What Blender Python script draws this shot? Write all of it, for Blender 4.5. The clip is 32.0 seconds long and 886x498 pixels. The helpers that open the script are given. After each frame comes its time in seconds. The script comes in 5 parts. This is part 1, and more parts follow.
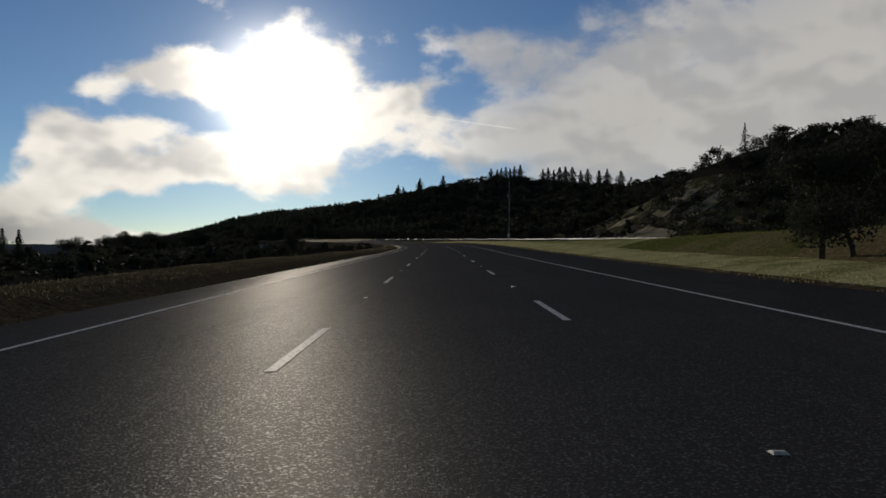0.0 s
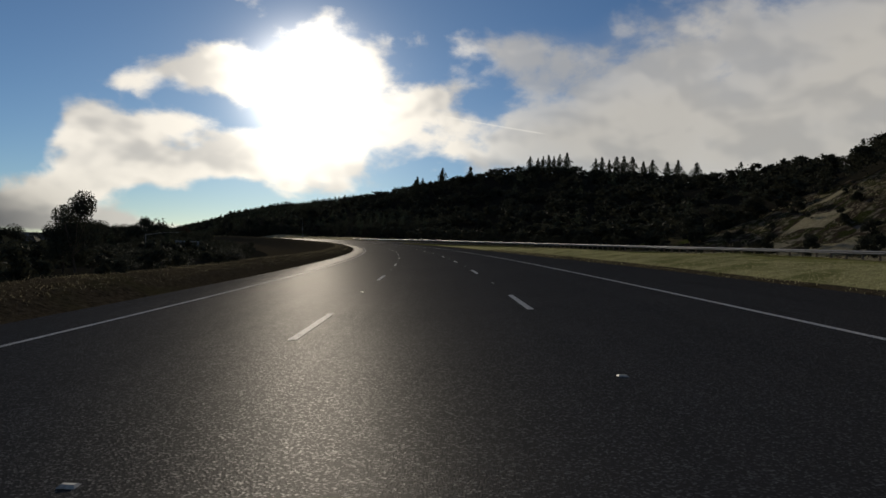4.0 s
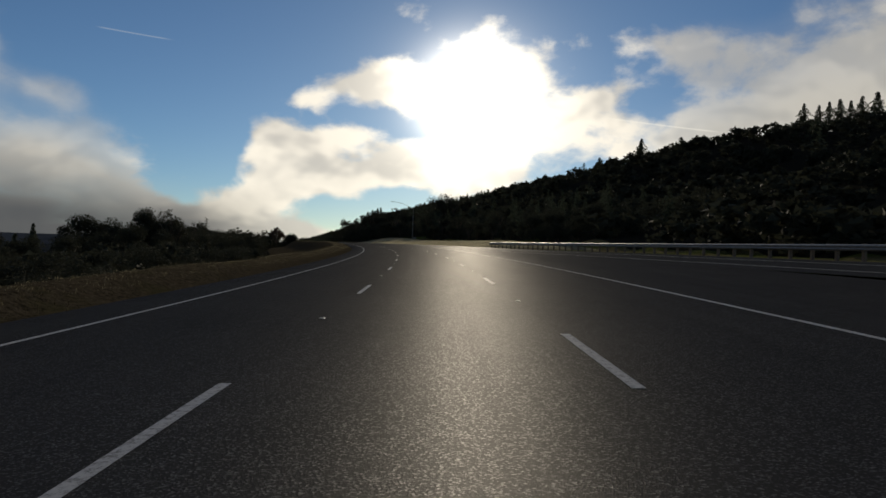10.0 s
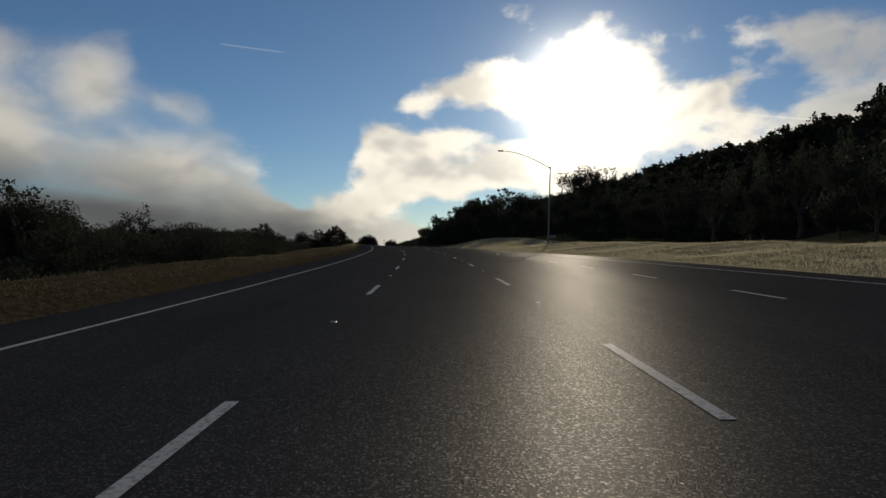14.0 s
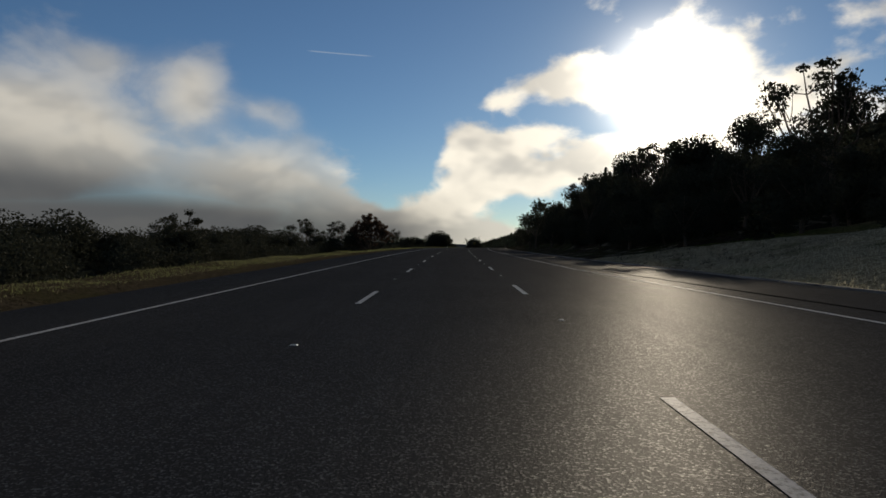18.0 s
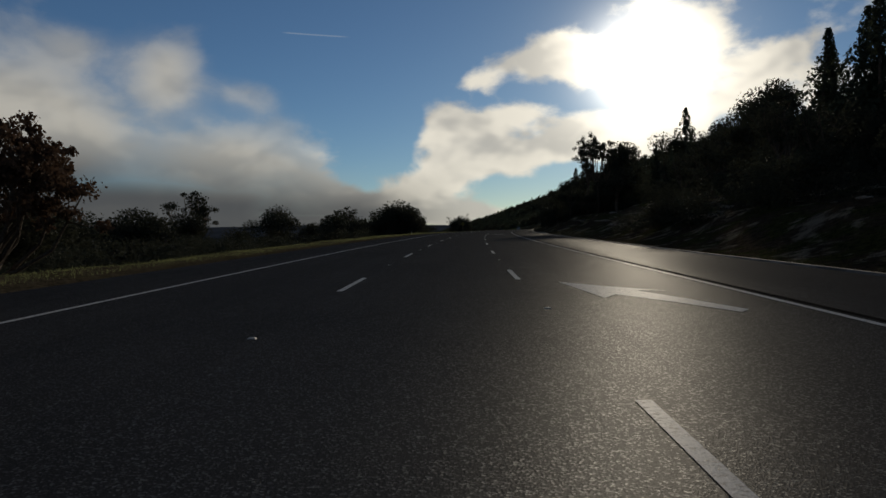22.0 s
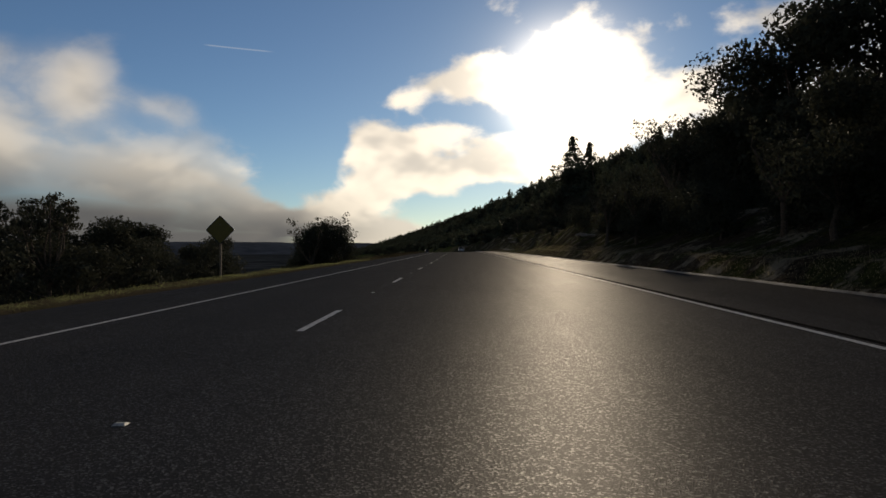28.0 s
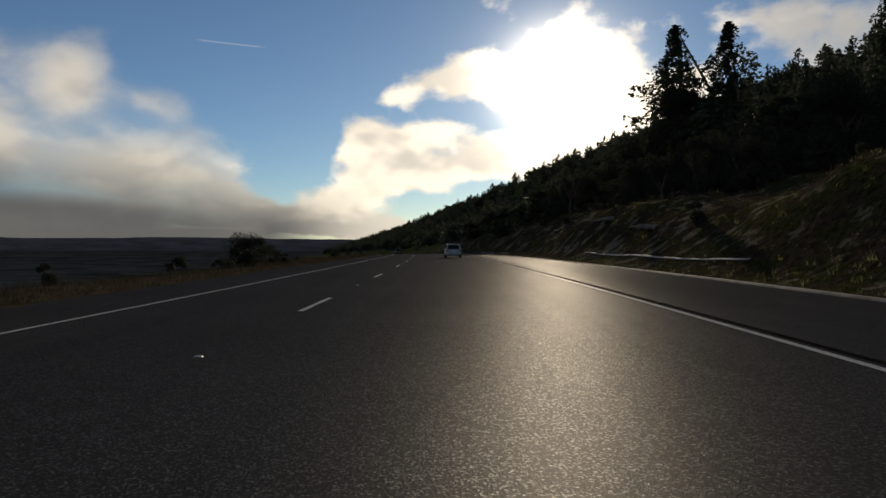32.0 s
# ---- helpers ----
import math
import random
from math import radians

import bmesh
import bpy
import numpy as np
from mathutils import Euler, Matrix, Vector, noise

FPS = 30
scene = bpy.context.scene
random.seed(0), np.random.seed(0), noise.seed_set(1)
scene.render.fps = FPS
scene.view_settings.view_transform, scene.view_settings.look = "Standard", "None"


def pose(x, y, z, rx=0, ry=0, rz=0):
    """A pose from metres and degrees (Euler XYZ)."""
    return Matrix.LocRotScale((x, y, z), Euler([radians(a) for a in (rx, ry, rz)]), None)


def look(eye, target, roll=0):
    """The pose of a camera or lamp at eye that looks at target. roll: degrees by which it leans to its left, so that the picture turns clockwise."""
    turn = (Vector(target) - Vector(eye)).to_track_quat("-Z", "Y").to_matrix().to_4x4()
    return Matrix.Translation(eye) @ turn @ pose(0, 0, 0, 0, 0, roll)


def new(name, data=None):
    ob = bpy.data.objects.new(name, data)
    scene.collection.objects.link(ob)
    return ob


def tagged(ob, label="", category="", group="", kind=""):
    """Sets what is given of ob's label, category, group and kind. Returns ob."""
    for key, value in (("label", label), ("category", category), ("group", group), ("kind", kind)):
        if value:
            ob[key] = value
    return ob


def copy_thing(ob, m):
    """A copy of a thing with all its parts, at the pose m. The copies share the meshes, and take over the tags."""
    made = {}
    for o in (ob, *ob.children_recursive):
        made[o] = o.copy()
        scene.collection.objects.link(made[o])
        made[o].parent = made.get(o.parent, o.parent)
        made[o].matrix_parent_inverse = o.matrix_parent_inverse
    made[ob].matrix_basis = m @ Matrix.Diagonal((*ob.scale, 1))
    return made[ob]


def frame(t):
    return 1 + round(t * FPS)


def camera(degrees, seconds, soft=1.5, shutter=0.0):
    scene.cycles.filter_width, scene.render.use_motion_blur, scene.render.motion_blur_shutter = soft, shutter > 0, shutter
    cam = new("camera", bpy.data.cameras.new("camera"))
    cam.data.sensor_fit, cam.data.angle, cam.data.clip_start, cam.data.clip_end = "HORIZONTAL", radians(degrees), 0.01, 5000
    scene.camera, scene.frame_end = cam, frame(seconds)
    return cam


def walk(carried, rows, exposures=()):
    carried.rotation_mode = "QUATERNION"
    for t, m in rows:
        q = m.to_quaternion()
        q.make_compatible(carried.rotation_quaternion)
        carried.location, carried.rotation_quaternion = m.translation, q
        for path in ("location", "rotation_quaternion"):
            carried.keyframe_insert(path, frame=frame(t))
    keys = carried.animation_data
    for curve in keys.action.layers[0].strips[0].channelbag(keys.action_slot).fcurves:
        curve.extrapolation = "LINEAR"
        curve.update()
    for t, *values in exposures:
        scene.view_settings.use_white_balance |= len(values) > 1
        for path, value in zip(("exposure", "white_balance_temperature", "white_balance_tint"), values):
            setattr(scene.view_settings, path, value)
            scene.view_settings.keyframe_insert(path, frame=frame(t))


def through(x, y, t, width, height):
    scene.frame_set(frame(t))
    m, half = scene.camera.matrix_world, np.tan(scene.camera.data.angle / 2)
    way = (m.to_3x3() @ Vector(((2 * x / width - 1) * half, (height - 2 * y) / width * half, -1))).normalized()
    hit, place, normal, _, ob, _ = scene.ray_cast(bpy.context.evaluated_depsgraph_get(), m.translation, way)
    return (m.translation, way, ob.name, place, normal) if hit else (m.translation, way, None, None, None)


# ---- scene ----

# ===== camera and its drive =====
cam = camera(64.0, 32.0, 1.6)


def table(pairs):
    a = np.array(pairs, float)
    return a[:, 0], a[:, 1]


def smooth(pairs, at):
    """Cubic Hermite through the pairs, with limited slopes."""
    x, y = table(pairs)
    d = np.diff(y) / np.diff(x)
    m = np.concatenate(([d[0]], np.where(d[1:] * d[:-1] > 0, 2 * d[1:] * d[:-1] / (d[1:] + d[:-1] + 1e-12), 0), [d[-1]]))
    at = np.asarray(at, float)
    i = np.clip(np.searchsorted(x, at) - 1, 0, len(x) - 2)
    h = x[i + 1] - x[i]
    q = np.clip((at - x[i]) / h, 0, 1)
    return ((2 * q**3 - 3 * q**2 + 1) * y[i] + (q**3 - 2 * q**2 + q) * h * m[i]
            + (3 * q**2 - 2 * q**3) * y[i + 1] + (q**3 - q**2) * h * m[i + 1])


# metres driven, heading (degrees to the left), place in the lane, tilt and lean, all by seconds
DRIVEN = [(0, 0), (2.5, 80), (4.5, 145.7), (7, 227.3), (9, 293.0), (13, 424.9), (15.5, 508.8), (19, 626.0), (23, 757.6), (28, 918.0), (29.5, 965.6), (32, 1046.6)]
YAW = [(0, 0), (1, .15), (2, .25), (2.5, .45), (3.5, 1.3), (4.5, 2.6), (5, 3.8), (6, 6.0), (7, 8.1), (8, 10.2), (9, 12.6), (10, 15.0),
       (11, 17.2), (12, 19.2), (13, 21.3), (13.5, 22.5), (14.5, 24.6), (15.5, 26.5), (16.5, 28.4), (17.5, 30.3), (18, 30.6), (19, 30.5),
       (20, 30.4), (21.5, 29.8), (22, 29.1), (23, 28.1), (24, 27.1), (25, 26.2), (26.2, 24.8), (27.5, 23.2), (28, 23.0), (30, 22.5), (32, 22.4)]
MOUNT = [(0, -.2), (9, .3), (13, .15), (19, .9), (23, 1.2), (28, 1.4), (32, .3)]
LATERAL = [(0, 1.68), (2, 1.85), (5, 1.97), (6, 2.05), (7, 2.02), (9, 2.04), (10, 1.95), (12, 1.66), (13, 1.64), (15.5, 1.72), (16.5, 1.87), (17, 1.96), (18, 1.91), (20, 1.97), (21.5, 2.28), (23, 2.38), (25, 2.39),
           (28, 2.45), (30, 2.52), (32, 2.85)]
PITCH = [(0, -.67), (3.5, -.6), (4.5, -.45), (5, -.47), (6, -.6), (9, -.55), (13, -.71), (19, -.72), (21.6, -.63), (21.8, -.95), (22.0, -1.95), (22.2, -.95), (22.4, -.6), (23, -.58), (28, -.21), (32, -.32)]
ROLL = [(0, -.3), (1, -.4), (2, -.9), (2.5, -1.5), (4.5, -2.35), (9, -2.2), (13.5, -1.8), (15.5, -1.25), (17, -.9), (18, -.8), (19, -.4),
        (20, .2), (21.5, .6), (23, .5), (25, .5), (27.5, .1), (32, -.3)]
# the road's climb in degrees, by metres: it eases off over a crest
GRADE = [(-160, .9), (440, .9), (525, .8), (625, .5), (720, .3), (800, .15), (920, 0), (1060, -.12), (1200, -.75), (1500, -1.1), (2200, -1.1)]
EYE = 1.26

# the road's line: the dashes left of the driven lane; heading by metres, going on past both ends
ds = 2.0
S = np.arange(-160.0, 2200.0, ds)
fine_t = np.linspace(0, 32, 641)
fine_s = smooth(DRIVEN, fine_t)
fine_h = smooth(YAW, fine_t) - smooth(MOUNT, fine_t)
kernel = np.hanning(41)
kernel /= kernel.sum()
pad = np.concatenate((np.full(20, fine_h[0]), fine_h, np.full(20, fine_h[-1])))
fine_h = np.convolve(pad, kernel, "valid")
HEAD = np.interp(S, fine_s, fine_h)
HEAD = np.where(S > 1060, HEAD + np.clip((S - 1060) / 500, 0, 1) * 14, HEAD)
i0 = int(np.argmin(abs(S)))
RX = np.cumsum(-np.sin(np.radians(HEAD))) * ds
RY = np.cumsum(np.cos(np.radians(HEAD))) * ds
RX, RY = RX - RX[i0], RY - RY[i0]
LEAN = [(0, 1.1), (9, 1.0), (13, 1.2), (19, .1), (23, .5), (28, .6), (32, .5)]
BANK = np.interp(S, fine_s, smooth(ROLL, fine_t) - smooth(LEAN, fine_t))


RISE = np.cumsum(np.tan(np.radians(smooth(GRADE, S)))) * ds
RISE = RISE - np.interp(1046, S, RISE)


def on_road(s, u):
    """World x, y of a place s metres along the road and u metres right of the dashes."""
    h = np.radians(np.interp(s, S, HEAD))
    return np.interp(s, S, RX) + u * np.cos(h), np.interp(s, S, RY) + u * np.sin(h)


def rise(s):
    """Height of the road's line over its place at the drive's end."""
    return np.interp(s, S, RISE)


def bank_z(s, u):
    """Height of the road's sheet at (s, u)."""
    return rise(s) - np.tan(np.radians(np.interp(s, S, BANK))) * np.clip(u, -9, np.interp(s, (390, 450), (24, 16)))


rows = []
for t in sorted(list(np.arange(0, 32.01, 0.5)) + [21.6, 21.7, 21.8, 21.9, 22.1, 22.2, 22.3, 22.4]):
    s, u = float(smooth(DRIVEN, t)), float(smooth(LATERAL, t))
    x, y = on_road(s, u)
    rows.append((float(t), pose(x, y, EYE + bank_z(s, u), 90 + float(smooth(PITCH, t)) + float(smooth(GRADE, s)), float(smooth(ROLL, t)), float(smooth(YAW, t)))))
walk(cam, rows, [(0, 0.0, 7000.0, 10.0), (5, 0.04, 7200.0, 9.0), (9, 0.12, 7400.0, 8.0), (19.5, 0.15, 7500.0, 8.0), (21.5, -0.24, 7250.0, 7.0), (22.3, -0.24, 7280.0, 7.0), (23, -0.1, 7350.0, 7.0), (25, 0.27, 7800.0, 9.0), (28, 0.3, 8100.0, 11.0), (32, 0.36, 8100.0, 10.0)])

# ===== sky and sun =====
SUN_LEFT, SUN_UP = 13.3, 12.3
sun_dir = Vector((-math.sin(radians(SUN_LEFT)) * math.cos(radians(SUN_UP)), math.cos(radians(SUN_LEFT)) * math.cos(radians(SUN_UP)), math.sin(radians(SUN_UP))))
sun = new("sun", bpy.data.lights.new("sun", "SUN"))
sun.data.energy, sun.data.angle, sun.data.color = 2.7, radians(0.53), (1.0, 0.93, 0.83)
sun.matrix_world = look((0, 0, 300), Vector((0, 0, 300)) - sun_dir)


class Nodes:
    """Short hand for node trees."""

    def __init__(self, tree):
        self.tree = tree
        tree.nodes.clear()

    def add(self, kind, values=(), **settings):
        n = self.tree.nodes.new(kind)
        if "operation" in settings:
            n.operation = settings["operation"]
        if "interpolation_type" in settings:
            n.interpolation_type = settings["interpolation_type"]
        if "data_type" in settings:
            n.data_type = settings["data_type"]
        for key, v in dict(values).items():
            self.feed(n.inputs[key], v)
        return n

    def feed(self, socket, v):
        if isinstance(v, bpy.types.NodeSocket):
            self.tree.links.new(v, socket)
        else:
            socket.default_value = v

    def math(self, op, a, b=0.0, c=0.0, clamp=False):
        n = self.add("ShaderNodeMath", {0: a, 1: b, 2: c}, operation=op)
        n.use_clamp = clamp
        return n.outputs[0]

    def vec(self, op, a, b=(0, 0, 0), scale=1.0):
        n = self.add("ShaderNodeVectorMath", {0: a, 1: b, 3: scale}, operation=op)
        return n.outputs["Value"] if op in ("DOT_PRODUCT", "LENGTH") else n.outputs["Vector"]

    def noise(self, vector, scale, detail=4.0, rough=0.55, distortion=0.0):
        return self.add("ShaderNodeTexNoise", {"Vector": vector, "Scale": scale, "Detail": detail, "Roughness": rough, "Distortion": distortion}).outputs["Fac"]

    def ramp(self, fac, lo, hi, out_lo=0.0, out_hi=1.0):
        n = self.add("ShaderNodeMapRange", {"Value": fac, "From Min": lo, "From Max": hi, "To Min": out_lo, "To Max": out_hi}, interpolation_type="SMOOTHSTEP")
        return n.outputs["Result"]

    def mix(self, fac, a, b):
        n = self.add("ShaderNodeMix", data_type="RGBA")
        self.feed(n.inputs[0], fac)
        self.feed(n.inputs[6], a)
        self.feed(n.inputs[7], b)
        return n.outputs[2]


def rgb(r, g, b):
    return (r, g, b, 1.0)


# clouds: degrees left of north, degrees up, half-widths, weight
SUN_CLOUDS = [(18, 12.8, 3.0, 1.9, .7), (12, 13.5, 4.2, 3.6, 1.0), (21.5, 13.0, 3.6, 1.7, .75), (22.6, 9.0, 2.4, 1.3, .6), (17.0, 7.2, 4.0, 1.6, .75),
              (11.5, 7.0, 4.6, 3.0, .85), (5, 9.5, 3.8, 2.6, .7), (19.5, 6.2, 2.4, 1.3, .5), (26.0, 11.6, 1.9, 1.0, .55), (8, 16.5, 4.5, 1.8, .45), (4, 12.5, 3.5, 2.4, .5)]
LOW_CUMULUS = [(27.8, 6.2, 3.4, 3.0, 1.15), (32, 3.2, 3.0, 1.6, .9), (23.4, 5.6, 2.5, 1.7, .75), (29.0, 8.6, 1.7, 1.2, .5), (25.8, 8.4, 1.6, 1.1, .5), (37, 1.8, 7, 0.9, .8), (25, 0.9, 9, 0.8, .7)]
VALLEY_BANK = [(45, 4.6, 6.5, 3.6, 1.1), (60, 6.6, 8, 4.8, 1.1), (40, 3.0, 4, 1.7, .8), (50, 11.5, 2.6, 3.0, .75), (44.5, 10.5, 2.6, 1.3, .45), (56, 13.0, 3.5, 1.6, .4), (72, 6.5, 12, 5, 1.0), (110, 14, 30, 12, .8)]
HILL_MIST = [(-3, 8.8, 5, 2.8, .6), (-13, 9.5, 8, 5.0, .95), (-33, 9, 14, 11, 1.2), (-5, 16.0, 5, 2.2, .5), (-16, 17, 6, 3, .45), (-60, 14, 25, 14, .9), (30, 26, 20, 5, .45)]
CLOUDS = SUN_CLOUDS + LOW_CUMULUS + VALLEY_BANK + HILL_MIST
world = bpy.data.worlds.new("sky")
scene.world = world
world.use_nodes = True
W = Nodes(world.node_tree)
way = W.add("ShaderNodeTexCoord").outputs["Generated"]
sep = W.add("ShaderNodeSeparateXYZ", {0: way})
az = W.math("MULTIPLY", W.math("ARCTAN2", W.math("MULTIPLY", sep.outputs[0], -1.0), sep.outputs[1]), 57.2958)
el = W.math("MULTIPLY", W.math("ARCSINE", sep.outputs[2]), 57.2958)
flat = W.add("ShaderNodeCombineXYZ", {0: W.math("MULTIPLY", az, 0.1), 1: W.math("MULTIPLY", el, 0.15), 2: 3.7}).outputs[0]
puff = W.noise(flat, 1.5, 9.0, 0.54, 0.15)
form = W.noise(flat, 1.3, 3.0, 0.5, 0.15)
lit = W.noise(W.vec("ADD", flat, (-0.05, 0.15, 0.0)), 1.3, 3.0, 0.5, 0.15)
total = 0.0
for a, e, sa, se, weight in CLOUDS:
    qa = W.math("DIVIDE", W.math("SUBTRACT", az, a), sa)
    qe = W.math("DIVIDE", W.math("SUBTRACT", el, e), se)
    g = W.math("EXPONENT", W.math("MULTIPLY", W.math("ADD", W.math("MULTIPLY", qa, qa), W.math("MULTIPLY", qe, qe)), -1.0))
    total = W.math("MULTIPLY_ADD", g, weight, total)
away = W.ramp(W.vec("DOT_PRODUCT", way, (-0.31, 0.95, 0.0)), 0.62, 0.2)
total = W.math("MINIMUM", W.math("MULTIPLY_ADD", away, 0.3, total), 1.0)
soft = W.noise(flat, 0.55, 5.0, 0.6, 0.3)
dense = W.math("ADD", W.math("ADD", W.math("MULTIPLY", puff, 1.15), W.math("MULTIPLY", soft, 0.25)), W.math("MULTIPLY", total, 0.64))
crisp = W.ramp(dense, 0.90, 1.12)
misty = W.ramp(W.math("ADD", W.math("MULTIPLY", W.math("ADD", puff, soft), 0.32), W.math("MULTIPLY", total, 0.62)), 0.42, 1.0)
bank = W.math("MAXIMUM", W.ramp(az, 36.0, 42.0), W.math("MULTIPLY", W.ramp(az, 2.0, -6.0), 0.55))
cover = W.math("ADD", W.math("MULTIPLY", crisp, W.math("SUBTRACT", 1.0, W.math("MULTIPLY", bank, 0.8))), W.math("MULTIPLY", misty, W.math("MULTIPLY", bank, 0.8)))
toward = W.math("MAXIMUM", W.vec("DOT_PRODUCT", way, tuple(sun_dir)), 0.0)
near_sun = W.math("POWER", toward, 210.0)
glow = W.math("POWER", toward, 700.0)
shade = W.ramp(W.math("SUBTRACT", form, lit), -0.09, 0.08)
thick = W.ramp(dense, 1.1, 1.5)
low = W.math("MULTIPLY", W.ramp(W.math("SUBTRACT", el, W.math("MULTIPLY", W.math("MAXIMUM", W.math("SUBTRACT", az, 38.0), 0.0), 0.12)), 6.0, 0.9), W.ramp(az, 26.0, 36.0))
cover = W.math("MAXIMUM", cover, W.math("MAXIMUM", W.math("MULTIPLY", W.ramp(el, 2.6, 0.9), W.ramp(az, 29.0, 37.0)), W.math("MULTIPLY", W.ramp(el, 5.5, 2.4), W.ramp(az, 34.0, 45.0))))
sky = W.add("ShaderNodeTexSky")
sky.sky_type, sky.sun_disc = "NISHITA", False
sky.sun_elevation, sky.sun_rotation = radians(SUN_UP), radians(-SUN_LEFT)
sky.altitude, sky.air_density, sky.dust_density, sky.ozone_density = 300.0, 0.8, 0.15, 3.0
blue = W.vec("MULTIPLY", sky.outputs[0], (0.042, 0.0535, 0.0645))
white = W.mix(shade, rgb(0.56, 0.555, 0.55), rgb(0.93, 0.90, 0.85))
white = W.mix(W.math("MULTIPLY", thick, 0.25), white, rgb(0.42, 0.415, 0.41))
white = W.mix(W.math("MULTIPLY", bank, 0.62), white, rgb(0.335, 0.335, 0.335))
white = W.mix(W.math("MULTIPLY", W.ramp(az, 2.0, -8.0), 0.5), white, rgb(0.36, 0.362, 0.36))
white = W.mix(W.math("MULTIPLY", away, 0.8), white, rgb(0.52, 0.505, 0.485))
white = W.mix(W.math("MULTIPLY", low, 0.92), white, rgb(0.056, 0.065, 0.082))
white = W.vec("ADD", white, W.vec("SCALE", (1.0, 0.94, 0.84), scale=W.math("MULTIPLY", near_sun, 1.25)))
both = W.mix(W.math("MULTIPLY", cover, W.math("MULTIPLY_ADD", low, 0.07, 0.92)), blue, white)
# two old vapour trails
for a0, a1, e0, slope, wide, bright in ((-6.3, 2.5, 11.0, 0.14, 0.06, 0.34), (36.2, 41.8, 15.1, 0.03, 0.05, 0.14)):
    off = W.math("SUBTRACT", el, W.math("MULTIPLY_ADD", W.math("SUBTRACT", az, a1), slope, e0))
    thin = W.ramp(W.math("ABSOLUTE", off), wide * 1.6, 0.0)
    span = W.math("MULTIPLY", W.ramp(az, a0, a0 + 1.2), W.ramp(az, a1, a1 - 0.8))
    both = W.mix(W.math("MULTIPLY", W.math("MULTIPLY", thin, span), bright), both, rgb(0.9, 0.9, 0.88))
both = W.vec("ADD", both, W.vec("SCALE", (1.0, 0.96, 0.9), scale=W.math("MULTIPLY_ADD", glow, 3.5, W.math("MULTIPLY", near_sun, 0.3))))
back = W.add("ShaderNodeBackground", {"Color": both, "Strength": 1.0})
W.tree.links.new(back.outputs[0], W.add("ShaderNodeOutputWorld").inputs[0])

# ===== materials =====
def material(name, build):
    m = bpy.data.materials.new(name)
    m.use_nodes = True
    n = Nodes(m.node_tree)
    where = n.add("ShaderNodeTexCoord").outputs["Object"]
    values = build(n, where)
    height = values.pop("height", None)
    depth = values.pop("depth", 0.02)
    through_light, gloss = values.pop("through", 0.0), values.pop("gloss", None)
    shader = n.add("ShaderNodeBsdfPrincipled", values)
    if height is not None:
        bump = n.add("ShaderNodeBump", {"Height": height, "Distance": depth, "Strength": 0.8})
        n.tree.links.new(bump.outputs[0], shader.inputs["Normal"])
    last = shader.outputs[0]
    if gloss:
        rough_base = n.add("ShaderNodeBsdfDiffuse", {"Color": values["Base Color"], "Roughness": 0.6})
        shine = n.add("ShaderNodeBsdfGlossy", {"Color": rgb(0.97, 0.95, 0.93), "Roughness": gloss[1]})
        if height is not None:
            n.tree.links.new(bump.outputs[0], rough_base.inputs["Normal"])
            n.tree.links.new(bump.outputs[0], shine.inputs["Normal"])
        last = n.add("ShaderNodeMixShader", {0: gloss[0], 1: rough_base.outputs[0], 2: shine.outputs[0]}).outputs[0]
    if through_light:
        thin = n.add("ShaderNodeBsdfTranslucent", {"Color": values["Base Color"]})
        last = n.add("ShaderNodeMixShader", {0: through_light, 1: last, 2: thin.outputs[0]}).outputs[0]
    n.tree.links.new(last, n.add("ShaderNodeOutputMaterial").inputs[0])
    return m


def asphalt_nodes(n, p):
    grain = n.noise(p, 70.0, 4.0, 0.85)
    chips = n.add("ShaderNodeTexVoronoi", {"Vector": p, "Scale": 72.0})
    stones = chips.outputs["Distance"]
    each = n.add("ShaderNodeSeparateXYZ", {0: chips.outputs["Color"]}).outputs[0]
    patch = n.noise(p, 0.22, 5.0, 0.6)
    col = n.mix(n.ramp(patch, 0.3, 0.7), rgb(0.0172, 0.0156, 0.0138), rgb(0.027, 0.0243, 0.0213))
    col = n.mix(n.math("MULTIPLY", n.ramp(grain, 0.52, 0.75), 0.5), col, rgb(0.064, 0.061, 0.057))
    col = n.mix(n.math("MULTIPLY", n.ramp(each, 0.7, 1.0), 0.55), col, rgb(0.092, 0.087, 0.081))
    # lanes: darker oil between the wheel tracks, streaks along the road, patched strips
    lane = n.add("ShaderNodeSeparateXYZ", {0: n.add("ShaderNodeUVMap").outputs[0]})
    along = n.add("ShaderNodeCombineXYZ", {0: n.math("MULTIPLY", lane.outputs[0], 0.03), 1: n.math("MULTIPLY", lane.outputs[1], 2.2)}).outputs[0]
    streak = n.noise(along, 1.0, 5.0, 0.65)
    oil = n.ramp(n.math("COSINE", n.math("MULTIPLY", n.math("SUBTRACT", lane.outputs[1], 1.83), 1.717)), 0.2, 1.0)
    dark = n.math("ADD", n.math("MULTIPLY", oil, 0.16), n.math("MULTIPLY", n.ramp(streak, 0.35, 0.68), 0.3))
    col = n.mix(dark, col, rgb(0.011, 0.0105, 0.010))
    relief = n.math("ADD", n.math("ADD", n.math("MULTIPLY", grain, 0.5), n.math("MULTIPLY", each, 0.35)), stones)
    return {"Base Color": col, "Roughness": 0.6, "gloss": (n.math("MULTIPLY_ADD", n.math("POWER", each, 6.0), 0.045, 0.018), n.math("MULTIPLY_ADD", streak, 0.08, 0.44)), "height": relief, "depth": 0.0024}


